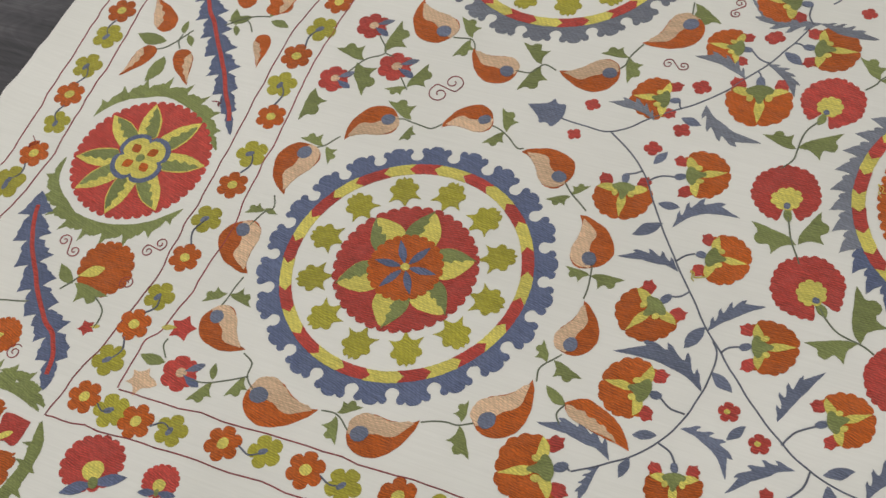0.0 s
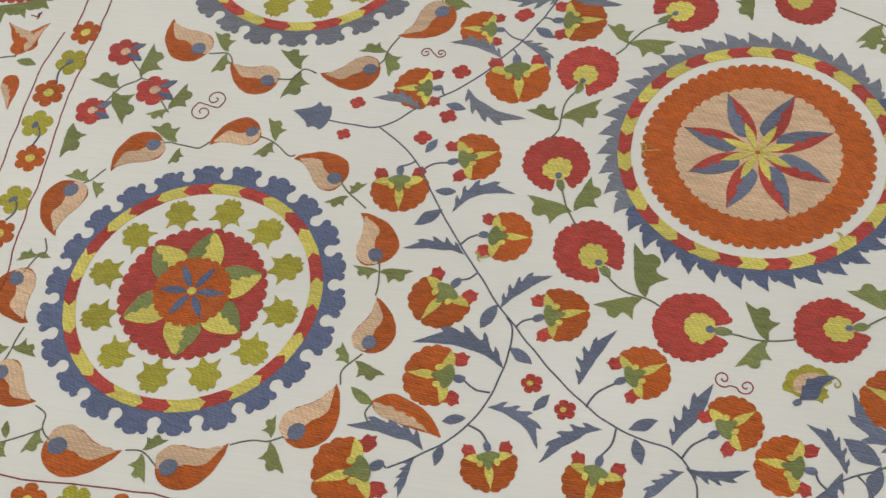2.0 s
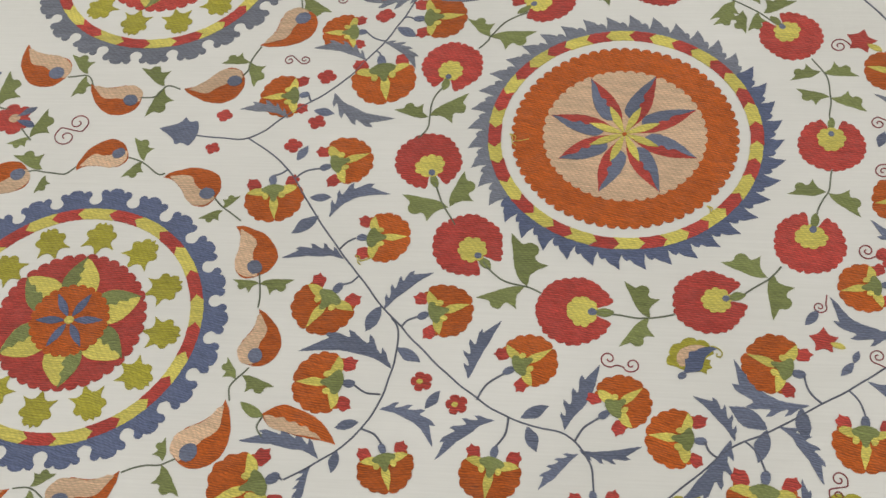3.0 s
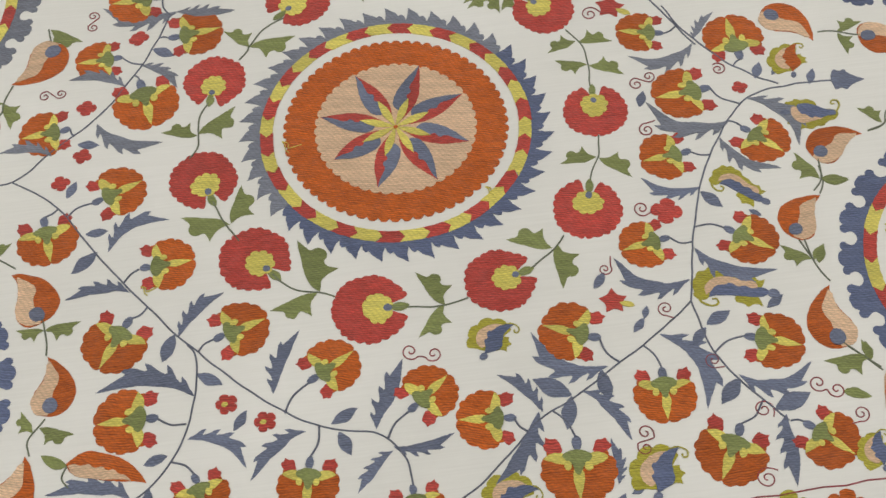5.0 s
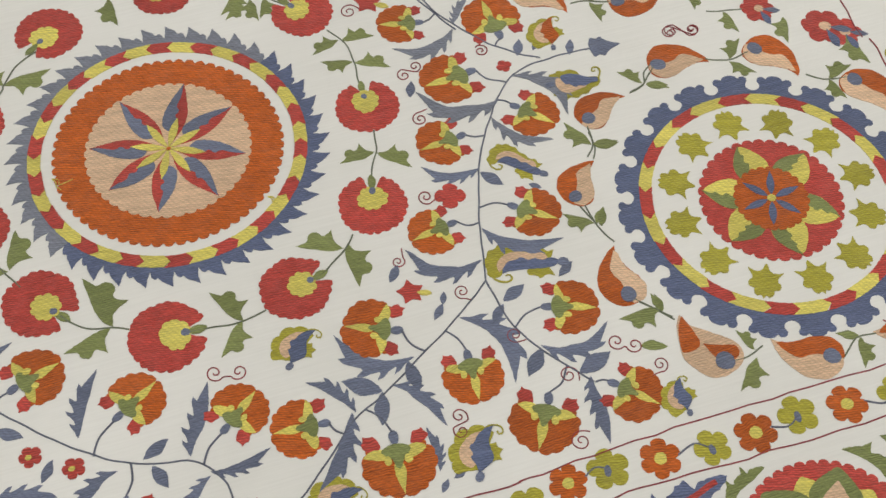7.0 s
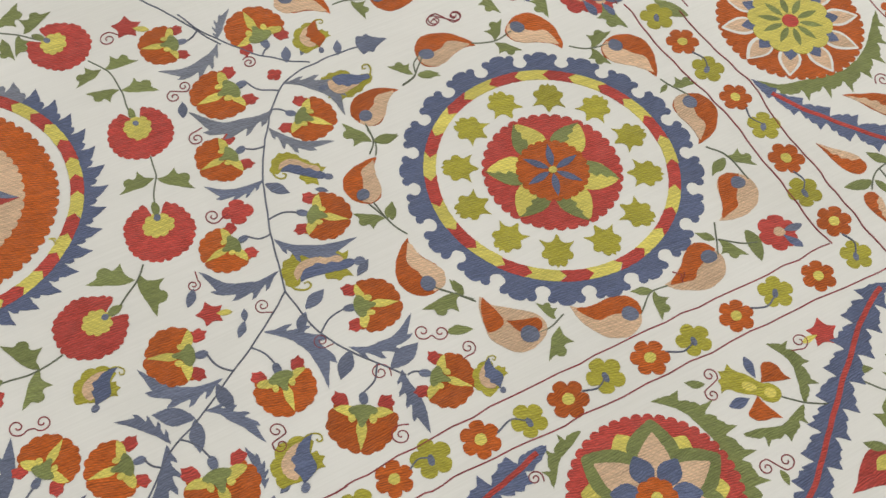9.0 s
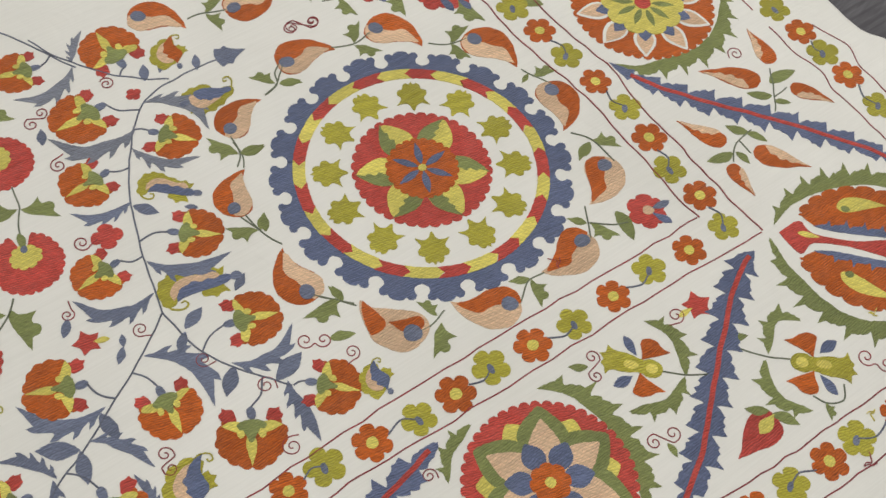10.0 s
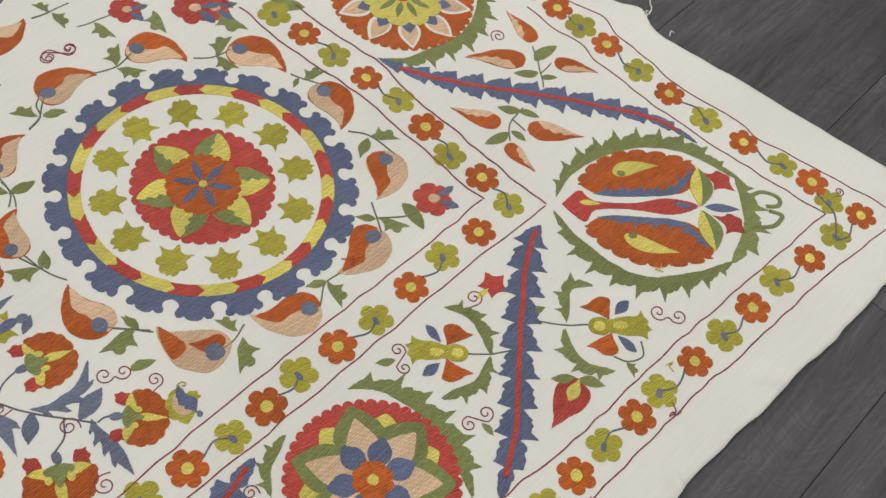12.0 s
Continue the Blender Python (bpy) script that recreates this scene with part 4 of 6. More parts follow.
def west_medallion(cx, cy):
    base = patch("rosette", scallop(cx, cy, 0.095, 44, 0.05, per=5), 0, RED)
    for deg in WEST_TIPS:
        a = radians(deg)

        def rp(r, da):
            return cx + r * math.cos(a + da), cy + r * math.sin(a + da)
        patch("petal", [rp(0.034, 0.42), rp(0.050, 0.30), rp(0.070, 0.18), rp(0.091, 0.0), rp(0.070, -0.20), rp(0.050, -0.32), rp(0.034, -0.42)], 1, YELLOW, base, 0.001)
        patch("petal", [rp(0.034, 0.10), rp(0.045, 0.0), rp(0.048, 0.14), rp(0.058, -0.02), rp(0.061, 0.08), rp(0.071, -0.03), rp(0.074, 0.03), rp(0.084, -0.03), rp(0.070, -0.16), rp(0.050, -0.28), rp(0.034, -0.38)], 2, GREEN, base, 0.001)
    patch("heart", scallop(cx, cy, 0.041, 4, 0.25, per=12), 3, BLUE, base)
    patch("heart", scallop(cx, cy, 0.034, 4, 0.28, per=12), 4, YELLOW, base)
    wheel_petals(base, cx, cy, (45, 135, 225, 315), 0.009, 0.026, 0.013, ORANGE, 5, "seed", 0.5)
    patch("eye", oval(cx, cy, 0.006, 0.006), 6, GREEN, base)


def south_medallion(cx, cy):
    base = patch("rosette", scallop(cx, cy, 0.0925, 44, 0.05, per=5), 0, RED)
    tips = (-47, 5, 60, 121, 180, -108)
    wheel_petals(base, cx, cy, [t + 28 for t in tips], 0.03, 0.078, 0.032, YELLOW, 1, bulge=0.6)
    wheel_petals(base, cx, cy, tips, 0.012, 0.087, 0.056, GREEN, 2, bulge=0.5)
    wheel_petals(base, cx, cy, tips, 0.012, 0.072, 0.036, PEACH, 3, bulge=0.4)
    wheel_petals(base, cx, cy, [t + 26 for t in tips], 0.008, 0.049, 0.026, BLUE, 4, bulge=0.55)
    patch("heart", scallop(cx, cy, 0.022, 8, 0.14, per=6), 5, ORANGE, base)
    patch("eye", oval(cx, cy, 0.006, 0.006), 6, YELLOW, base)


def east_medallion(cx, cy):
    base = patch("rosette", scallop(cx, cy, 0.096, 44, 0.05, per=5), 0, ORANGE)
    angles = [-164 + 36 * i for i in range(10)]
    wheel_petals(base, cx, cy, angles, 0.040, 0.093, 0.030, CLOTH, 1, bulge=0.42)
    wheel_petals(base, cx, cy, angles, 0.042, 0.088, 0.022, PEACH, 2, bulge=0.45)
    wheel_petals(base, cx, cy, angles, 0.036, 0.066, 0.018, BLUE, 3, bulge=0.5)
    patch("heart", scallop(cx, cy, 0.055, 10, 0.14, turn=radians(18), per=8), 4, YELLOW, base)
    wheel_petals(base, cx, cy, [a + 18 for a in angles], 0.012, 0.042, 0.009, GREEN, 5)
    patch("eye", oval(cx, cy, 0.011, 0.011), 6, RED, base)


def corner_palmette(x, y, angle, flip=1):
    """Split orange palmette in a green wreath, its point at the origin."""
    holder = patch("vase", wobble(smooth([(0.003, 0.0), (0.027, 0.021), (0.043, 0.006), (0.092, 0.004), (0.136, 0.013), (0.174, 0.003), (0.139, -0.011), (0.090, -0.005), (0.044, -0.007), (0.028, -0.025), (0.003, 0.0)], 4)[:-1], 0.001), 1, RED)
    a = radians(angle)
    holder.location, holder.rotation_euler, holder.scale = (x, y, 0.0002), (0, 0, a), (1, flip, 1)
    half = smooth([(0.045, 0.018), (0.030, 0.034), (0.054, 0.064), (0.096, 0.083), (0.147, 0.080), (0.181, 0.063), (0.160, 0.024), (0.101, 0.019), (0.045, 0.018)], 18)[:-1]
    for s in (1, -1):
        edge = []
        for i, (px_, py_) in enumerate(half):
            grow = 1.0 + (0.095 * math.sqrt(abs(math.sin(i * math.pi / 9))) - 0.03 if py_ > 0.03 and px_ < 0.175 else 0.0)
            edge.append((0.10 + (px_ - 0.10) * grow, s * (0.03 + (py_ - 0.03) * grow)))
        patch("wing", edge, 0, ORANGE, holder, round_off=False)
        rim = [(0.044, 0.0175), (0.101, 0.0205), (0.148, 0.026), (0.178, 0.061)]
        patch("rim", saw_outline([(px_, s * py_) for px_, py_ in (rim if s > 0 else rim[::-1])], 0.010, 0.020, False, 0.2, 0.2, 2.4), 1, BLUE, holder)
        tx, ty = (0.133, 0.063) if s > 0 else (0.138, -0.066)
        hx, hy = (0.083, 0.049) if s > 0 else (0.084, -0.043)
        patch("teardrop", petal(hx - 0.012, hy, tx, ty, 0.021, 0.30, bend=0.06 * s), 1, YELLOW, holder)
        patch("seed", oval(hx, hy, 0.0055, 0.0045), 2, GREEN, holder)
        patch("sepal", petal(0.176, 0.003 * s, 0.183, 0.062 * s, 0.026, 0.5, bend=-0.04 * s), 2, YELLOW, holder)
        patch("sepal", petal(0.178, 0.003 * s, 0.184, 0.062 * s, 0.014, 0.5, bend=-0.17 * s), 3, GREEN, holder)
        fx, fy = (0.190, 0.047) if s > 0 else (0.193, -0.018)
        patch("bud", [(fx + u * 0.034, fy - v * 0.034) for u, v in ((-0.1, -0.25), (0.3, -0.15), (0.5, -0.38), (0.75, -0.22), (1.0, -0.1), (0.9, 0.2), (1.05, 0.55), (0.6, 0.42), (0.25, 0.55), (0.35, 0.2))], 0, RED, holder)
    patch("seed", petal(0.024, 0.004, 0.051, 0.002, 0.008, 0.4), 2, YELLOW, holder)
    patch("seed", petal(0.142, 0.006, 0.169, 0.0, 0.008), 2, BLUE, holder)
    patch("petal", petal(0.182, 0.003, 0.226, 0.0, 0.012), 0, BLUE, holder)
    wreath((-0.003, 0.010), (0.012, 0.044), (0.045, 0.074), (0.084, 0.094), (0.129, 0.102), (0.176, 0.094), (0.208, 0.070), (0.235, 0.045), parent=holder)
    wreath((0.230, 0.055), (0.240, 0.010), (0.232, -0.040), (0.200, -0.078), parent=holder)
    wreath((0.205, -0.075), (0.165, -0.097), (0.115, -0.110), (0.075, -0.106), (0.037, -0.082), (0.008, -0.047), (-0.008, -0.009), parent=holder)
    cord("curl", [(0.237, 0.017), (0.259, 0.028), (0.279, 0.020), (0.277, 0.007), (0.261, 0.006)], 0.006, GREEN, holder)
    cord("curl", [(0.236, -0.025), (0.264, -0.024), (0.280, -0.009), (0.265, -0.001)], 0.006, GREEN, holder)
    return holder


def slim(x, y, angle, size):
    """Slender curved leaf, orange above and peach below, with a toothed parting."""
    def pieces():
        outer = smooth([(0, 0), (0.20, 0.17), (0.50, 0.19), (0.80, 0.10), (1.0, -0.06)], 6)
        inner = smooth([(1.0, -0.06), (0.75, -0.08), (0.45, -0.12), (0.15, -0.12), (0, 0)], 6)
        yield "slim_leaf", outer[:-1] + inner[:-1], 0, ORANGE
        yield "inlay", inner[4:-1] + [(0.10, 0.02), (0.18, 0.0), (0.26, 0.05), (0.34, 0.0), (0.42, 0.05), (0.50, -0.01), (0.58, 0.03), (0.66, -0.03), (0.76, -0.02)], 1, PEACH
    return motif("slim", pieces, x, y, angle, size)


def snag(x, y, angle, size, material):
    """A loose thread end standing out of the work."""
    a = radians(angle)
    for turn in (0.0, 1.1):
        pts = [(x + size * u * math.cos(a + turn * v) - size * v * 0.3 * math.sin(a), y + size * u * math.sin(a + turn * v) + size * v * 0.3 * math.cos(a)) for u, v in ((0, 0), (0.3, 0.5), (0.65, 0.3), (1, 0.9))]
        cord("loose_thread", pts, 0.0012, material, level=2, rough=0.0004)


def snagy(x, y, angle, size):
    snag(x, y, angle, size, YELLOW)


def snagr(x, y, angle, size):
    snag(x, y, angle, size, MAROON)


# ---- needlework: layout ----

# vines
stem((0.092, 0.262), (0.163, 0.257), (0.206, 0.294), (0.263, 0.342), (0.318, 0.421), (0.348, 0.488))
stem((0.163, 0.257), (0.218, 0.212), (0.270, 0.134), (0.316, 0.075), (0.361, 0.019), (0.434, -0.054), (0.490, -0.094), (0.555, -0.113), (0.580, -0.142), (0.585, -0.179))
stem((0.363, 0.017), (0.371, 0.000), (0.368, -0.050), (0.345, -0.116), (0.303, -0.156), (0.271, -0.176))
stem((0.903, -0.005), (0.857, -0.040), (0.772, -0.092), (0.719, -0.121), (0.663, -0.173), (0.632, -0.194))
stem((0.903, -0.005), (0.924, 0.078), (0.961, 0.173), (1.023, 0.252), (1.083, 0.267), (1.132, 0.267))
stem((0.903, -0.005), (0.912, -0.064), (0.936, -0.108), (0.971, -0.154))
stem((1.069, 0.270), (1.023, 0.305), (0.981, 0.360), (0.958, 0.412))
stem((0.893, 0.503), (0.934, 0.445), (0.967, 0.382), (0.986, 0.344))


# orange fan flowers along the blue vines
fan(0.288, 0.428, -177, 0.056)
fan(0.347, 0.450, 7, 0.066)
fan(0.228, 0.325, -174, 0.060)
fan(0.310, 0.388, -78, 0.075)
fan(0.258, 0.214, 23, 0.063)
fan(0.202, 0.201, -80, 0.064)
fan(0.338, 0.521, -177, 0.067)
fan(0.302, 0.057, -120, 0.067)
fan(0.391, 0.019, 17, 0.061)
fan(0.332, -0.065, 179, 0.067)
fan(0.266, -0.172, -156, 0.075)
fan(0.368, -0.132, -76, 0.054)
fan(0.489, -0.045, 31, 0.059)
fan(0.590, -0.092, 39, 0.058)
fan(0.485, -0.130, -98, 0.059)
fan(0.584, -0.172, -83, 0.053)
fan(0.696, -0.114, 175, 0.060)
fan(0.798, -0.036, 157, 0.064)
fan(0.855, -0.079, -95, 0.061)
fan(0.949, -0.054, -18, 0.062)
fan(0.754, -0.144, -96, 0.070)
fan(0.922, -0.152, -121, 0.067)
fan(0.985, -0.158, -46, 0.059)
fan(0.896, 0.077, -170, 0.056)
fan(0.945, 0.189, -174, 0.059)
fan(0.988, 0.277, -174, 0.069)
fan(0.951, 0.368, 168, 0.057)
fan(1.035, 0.314, 93, 0.069)
fan(1.011, 0.215, -47, 0.060)
fan(0.960, 0.081, -37, 0.060)
fan(0.312, 0.119, 2, 0.061)

# round red flowers about the centre
pom(0.393, 0.337, 77, 0.074)
pom(0.397, 0.192, 109, 0.077)
pom(0.465, 0.083, 131, 0.079)
pom(0.600, 0.030, 174, 0.079)
pom(0.741, 0.058, -166, 0.076)
pom(0.823, 0.165, -103, 0.077)
pom(0.851, 0.299, -95, 0.074)
pom(0.601, 0.032, 180, 0.081)
pom(0.790, 0.457, -53, 0.074)
pom(0.479, 0.463, 39, 0.078)
pom(0.621, 0.526, -23, 0.072)

# teardrops round the corner medallions
botea(-0.113, 0.195, -140, 0.062)
botea(0.005, 0.230, -159, 0.055)
botea(0.125, 0.176, 151, 0.062)
botea(0.200, 0.078, 112, 0.063)
botea(0.219, -0.034, 88, 0.058)
botea(0.168, -0.149, 58, 0.068)
botea(0.044, -0.210, 26, 0.067)
botea(-0.084, -0.206, -2, 0.073)
botea(-0.182, -0.133, -35, 0.061)
botea(-0.212, -0.015, -64, 0.066)
botea(-0.193, 0.115, -94, 0.067)
botef(-0.104, 0.355, 144, 0.069)
botef(0.002, 0.313, 163, 0.062)
botef(0.128, 0.344, -160, 0.064)
botef(0.201, 0.448, -130, 0.067)
botef(1.205, 0.218, -6, 0.064)
botef(1.328, 0.204, -52, 0.065)
botef(1.422, 0.122, -67, 0.068)
botef(1.452, 0.006, -108, 0.064)
botes(1.431, -0.117, -139, 0.063)
botes(1.339, -0.184, -166, 0.066)
botes(1.219, -0.202, 151, 0.066)
crossed(1.111, -0.171, 118, 0.070)
botef(1.045, -0.066, 89, 0.063)
botef(1.038, 0.070, 54, 0.056)
botef(1.093, 0.168, 26, 0.057)
botef(1.089, 0.375, -43, 0.062)
botea(1.197, 0.327, -5, 0.061)

# green ivy leaves
leaf(-0.174, 0.135, 172, 0.035, 1)
leaf(-0.169, 0.135, -59, 0.029, -1)
leaf(-0.083, 0.205, 151, 0.045, 1)
leaf(-0.076, 0.195, -105, 0.027, -1)
leaf(-0.199, 0.023, -158, 0.027, 1)
leaf(-0.185, 0.281, 167, 0.047, 1)
leaf(-0.164, 0.299, 86, 0.058, 1)
leaf(-0.192, 0.273, -57, 0.059, -1)
leaf(-0.110, 0.251, 72, 0.048, 1)
leaf(-0.110, 0.251, -158, 0.029, -1)
leaf(-0.226, 0.217, -86, 0.055, -1)
leaf(0.041, 0.221, 116, 0.039, 1)
leaf(0.040, 0.219, -130, 0.033, -1)
leaf(0.149, 0.155, 47, 0.025, -1)
leaf(0.150, 0.151, -153, 0.029, -1)
leaf(-0.061, 0.354, 128, 0.041, 1)
leaf(-0.061, 0.350, -108, 0.036, -1)
leaf(0.044, 0.336, 138, 0.047, 1)
leaf(0.045, 0.333, -107, 0.050, -1)
leaf(0.145, 0.377, -178, 0.036, 1)
leaf(0.146, 0.377, -72, 0.043, -1)
leaf(0.198, 0.485, -34, 0.048, 1)
leaf(0.446, 0.422, 134, 0.043, 1)
leaf(0.446, 0.421, 6, 0.056, 1)
leaf(0.378, 0.294, 163, 0.042, 1)
leaf(0.380, 0.294, 35, 0.058, 1)
leaf(0.413, 0.161, 165, 0.059, -1)
leaf(0.416, 0.163, 73, 0.054, 1)
leaf(0.508, 0.062, 103, 0.070, 1)
leaf(0.506, 0.059, -161, 0.055, -1)
leaf(0.641, 0.027, 118, 0.051, 1)
leaf(0.640, 0.026, -128, 0.046, -1)
leaf(0.768, 0.083, 158, 0.054, 1)
leaf(0.773, 0.086, -89, 0.056, -1)
leaf(0.837, 0.197, -177, 0.043, 1)
leaf(0.840, 0.196, -42, 0.047, -1)
leaf(0.850, 0.332, 165, 0.039, -1)
leaf(0.853, 0.332, -24, 0.044, -1)
leaf(0.843, 0.372, -161, 0.039, 1)
leaf(0.846, 0.371, -4, 0.042, -1)
leaf(-0.187, -0.099, -144, 0.032, 1)
leaf(-0.184, -0.098, -12, 0.035, -1)
leaf(-0.111, -0.191, -111, 0.033, -1)
leaf(-0.145, -0.210, -120, 0.036, -1)
leaf(0.007, -0.196, 34, 0.030, -1)
leaf(0.007, -0.200, -69, 0.036, 1)
leaf(0.141, -0.162, 96, 0.027, -1)
leaf(0.141, -0.167, -56, 0.041, 1)
leaf(0.202, -0.065, 119, 0.029, -1)
leaf(0.209, -0.061, -20, 0.038, 1)
leaf(0.209, 0.054, 176, 0.031, -1)
leaf(0.210, 0.054, 6, 0.038, 1)
leaf(1.173, 0.198, 130, 0.033, 1)
leaf(1.080, 0.130, 118, 0.044, -1)
leaf(1.043, 0.027, 145, 0.038, -1)
leaf(1.071, -0.096, -179, 0.047, -1)
leaf(1.160, 0.340, 22, 0.035, -1)
leaf(1.161, 0.338, -82, 0.036, -1)
leaf(1.286, 0.320, 108, 0.026, 1)
leaf(1.287, 0.317, -95, 0.032, -1)
leaf(1.289, 0.200, 48, 0.038, -1)
leaf(1.287, 0.196, -48, 0.036, 1)
leaf(1.391, 0.137, 19, 0.040, -1)
leaf(1.390, 0.135, -78, 0.035, 1)
leaf(1.446, 0.038, -12, 0.034, -1)
leaf(1.444, -0.078, -45, 0.038, -1)
leaf(1.365, -0.170, -63, 0.038, 1)
leaf(1.314, 0.272, -85, 0.036, 1)
leaf(1.382, 0.242, -110, 0.041, 1)
leaf(1.443, 0.191, -83, 0.050, 1)
leaf(1.146, -0.171, 105, 0.028, 1)
leaf(1.145, -0.181, -135, 0.045, -1)
leaf(1.261, -0.192, -106, 0.036, -1)
leaf(0.748, 0.484, -133, 0.045, -1)
leaf(0.755, 0.486, 35, 0.047, 1)
leaf(0.776, 0.465, -112, 0.035, -1)
leaf(0.780, 0.465, 29, 0.047, -1)
small_leaf(-0.201, 0.024, -6, 0.019)
small_leaf(1.176, 0.194, -22, 0.027)
small_leaf(1.081, 0.130, -4, 0.032)
small_leaf(1.045, 0.027, 45, 0.025)
small_leaf(1.072, -0.097, 97, 0.023)
small_leaf(1.444, 0.044, -158, 0.018)
small_leaf(1.442, -0.079, -150, 0.034)
small_leaf(1.363, -0.169, 135, 0.025)
small_leaf(1.176, 0.196, -34, 0.030)
small_leaf(1.082, 0.128, -4, 0.031)
small_leaf(1.049, 0.022, 58, 0.026)
small_leaf(1.071, -0.100, 92, 0.024)
small_leaf(1.261, -0.192, 156, 0.027)
leaf(0.587, 0.521, -88, 0.047)
leaf(1.432, -0.490, -115, 0.021)
leaf(-0.379, -0.148, -6, 0.052)
leaf(0.747, 0.471, -131, 0.039)
leaf(0.755, 0.468, -88, 0.038)

# blue thorned leaves
saw(0.293, 0.382, 165, 0.069, -1, 0.12)
saw(0.208, 0.290, 170, 0.062, -1, 0.10)
saw(0.259, 0.328, -26, 0.084, -1, 0.20)
saw(0.312, 0.412, -44, 0.059, 1, 0.10)
saw(0.357, 0.493, 169, 0.092, 1, 0.20)
saw(0.357, 0.493, -6, 0.070, 1, -0.05)
saw(0.355, 0.028, 44, 0.066, 1, 0.15)
saw(0.275, 0.146, 25, 0.074, 1, 0.22)
saw(0.301, 0.091, -178, 0.068, -1, 0.10)
saw(0.370, -0.045, 171, 0.101, -1, 0.20)
saw(0.450, -0.052, 65, 0.073, 1, 0.05)
saw(0.305, -0.150, 171, 0.085, -1, 0.10)
saw(0.362, -0.092, -34, 0.069, 1, 0.18)
saw(0.482, -0.099, -140, 0.072, -1, 0.12)
saw(0.296, -0.161, -98, 0.044, -1, 0.05)
saw(0.554, -0.107, 65, 0.080, 1, 0.00)
saw(0.570, -0.129, 7, 0.060, -1, 0.12)
saw(0.568, -0.133, -132, 0.054, -1, 0.08)
saw(0.801, -0.071, 144, 0.087, 1, 0.24)
saw(0.862, -0.038, -73, 0.094, 1, 0.22)
saw(0.770, -0.093, -58, 0.070, 1, 0.12)
saw(0.788, -0.199, 90, 0.048, -1, 0.05)
saw(0.932, -0.098, 5, 0.077, -1, 0.25)
saw(0.969, -0.147, -96, 0.074, -1, 0.00)
saw(0.724, -0.111, 130, 0.060, -1, 0.12)
saw(0.722, -0.113, -128, 0.085, 1, 0.08)
saw(0.907, 0.019, 153, 0.082, 1, 0.25)
saw(0.920, 0.060, -25, 0.088, -1, 0.20)
saw(0.983, 0.203, -42, 0.074, -1, 0.20)
saw(0.946, 0.138, 162, 0.066, 1, 0.20)
saw(0.999, 0.225, 156, 0.095, 1, 0.22)
saw(1.027, 0.254, -60, 0.084, 1, 0.22)
saw(0.982, 0.347, -174, 0.078, 1, 0.22)
saw(0.985, 0.353, 49, 0.050, 1, 0.05)

# plain blue leaves
lens(0.250, 0.172, 4, 0.026)
lens(0.264, 0.147, -139, 0.037)
lens(0.237, 0.301, -10, 0.027)
lens(0.227, 0.225, 64, 0.025)
lens(0.326, 0.436, -29, 0.031)
lens(0.349, 0.031, -112, 0.035)
lens(0.372, -0.020, -31, 0.031)
lens(0.341, -0.108, -162, 0.026)
lens(0.322, -0.141, -97, 0.025)
lens(0.409, -0.090, 56, 0.025)
lens(0.509, -0.096, 27, 0.031)
lens(0.516, -0.105, -69, 0.030)
lens(0.758, -0.098, 147, 0.045)
lens(0.757, -0.098, -106, 0.037)
lens(0.792, -0.072, -85, 0.036)
lens(0.912, -0.035, 24, 0.032)
lens(0.911, -0.038, -133, 0.026)
lens(0.933, -0.101, -134, 0.037)
lens(0.959, -0.140, 18, 0.043)
lens(0.849, -0.019, 68, 0.016)
lens(0.835, -0.034, 47, 0.021)
lens(0.803, 0.024, 52, 0.024)
lens(0.981, -0.024, 33, 0.024)
lens(0.798, -0.210, 16, 0.015)
lens(0.782, -0.221, 50, 0.016)
lens(0.944, 0.133, -51, 0.032)
lens(1.044, 0.282, 66, 0.027)
lens(1.065, 0.285, 45, 0.018)
lens(1.115, 0.287, -114, 0.024)
lens(0.900, 0.260, 69, 0.025)
lens(1.004, 0.091, 142, 0.016)

# small red flowers
redp(0.300, 0.457, 0, 0.021)
redp(0.235, 0.354, 0, 0.023)
redp(0.118, 0.291, 0, 0.019)
redp(0.113, 0.241, 0, 0.017)
redp(0.233, 0.283, 0, 0.021)
redp(0.209, 0.247, 0, 0.021)
redp(0.399, 0.524, 0, 0.019)
redp(1.014, 0.272, 0, 0.018)
redp(0.297, 0.454, 0, 0.020)
redf(0.391, -0.059, 0, 0.023)
redf(0.430, -0.084, 0, 0.023)
redp(0.917, 0.108, 166, 0.033)

# reds
reds(0.834, 0.001, 159, 0.029)
reds(1.379, -0.321, -1, 0.034)
reds(-0.320, -0.191, -153, 0.021)
reds(-0.231, -0.163, 16, 0.032)
reds(0.909, 0.410, 146, 0.035)

# thin scrolls
scroll(0.251, 0.501, 0.252, 0.482, 0.0061, 1)
scroll(0.196, 0.380, 0.215, 0.381, 0.0061, 1)
scroll(0.598, -0.024, 0.622, -0.030, 0.0082, -1)
scroll(1.010, -0.117, 1.027, -0.127, 0.0082, -1)
scroll(1.239, 0.262, 1.264, 0.257, 0.0082, 1)
scroll(1.510, -0.476, 1.523, -0.496, 0.0092, -1)
scroll(1.268, -0.422, 1.245, -0.419, 0.0078, 1)
scroll(1.255, -0.305, 1.244, -0.325, 0.0071, 1)
scroll(1.236, 0.261, 1.266, 0.258, 0.0078, 1)
scroll(0.903, 0.294, 0.920, 0.304, 0.0071, 1)
scroll(0.824, -0.148, 0.821, -0.164, 0.0071, 1)
scroll(-0.426, -0.096, -0.405, -0.106, 0.0073, 1)
scroll(-0.303, -0.062, -0.313, -0.077, 0.0073, 1)
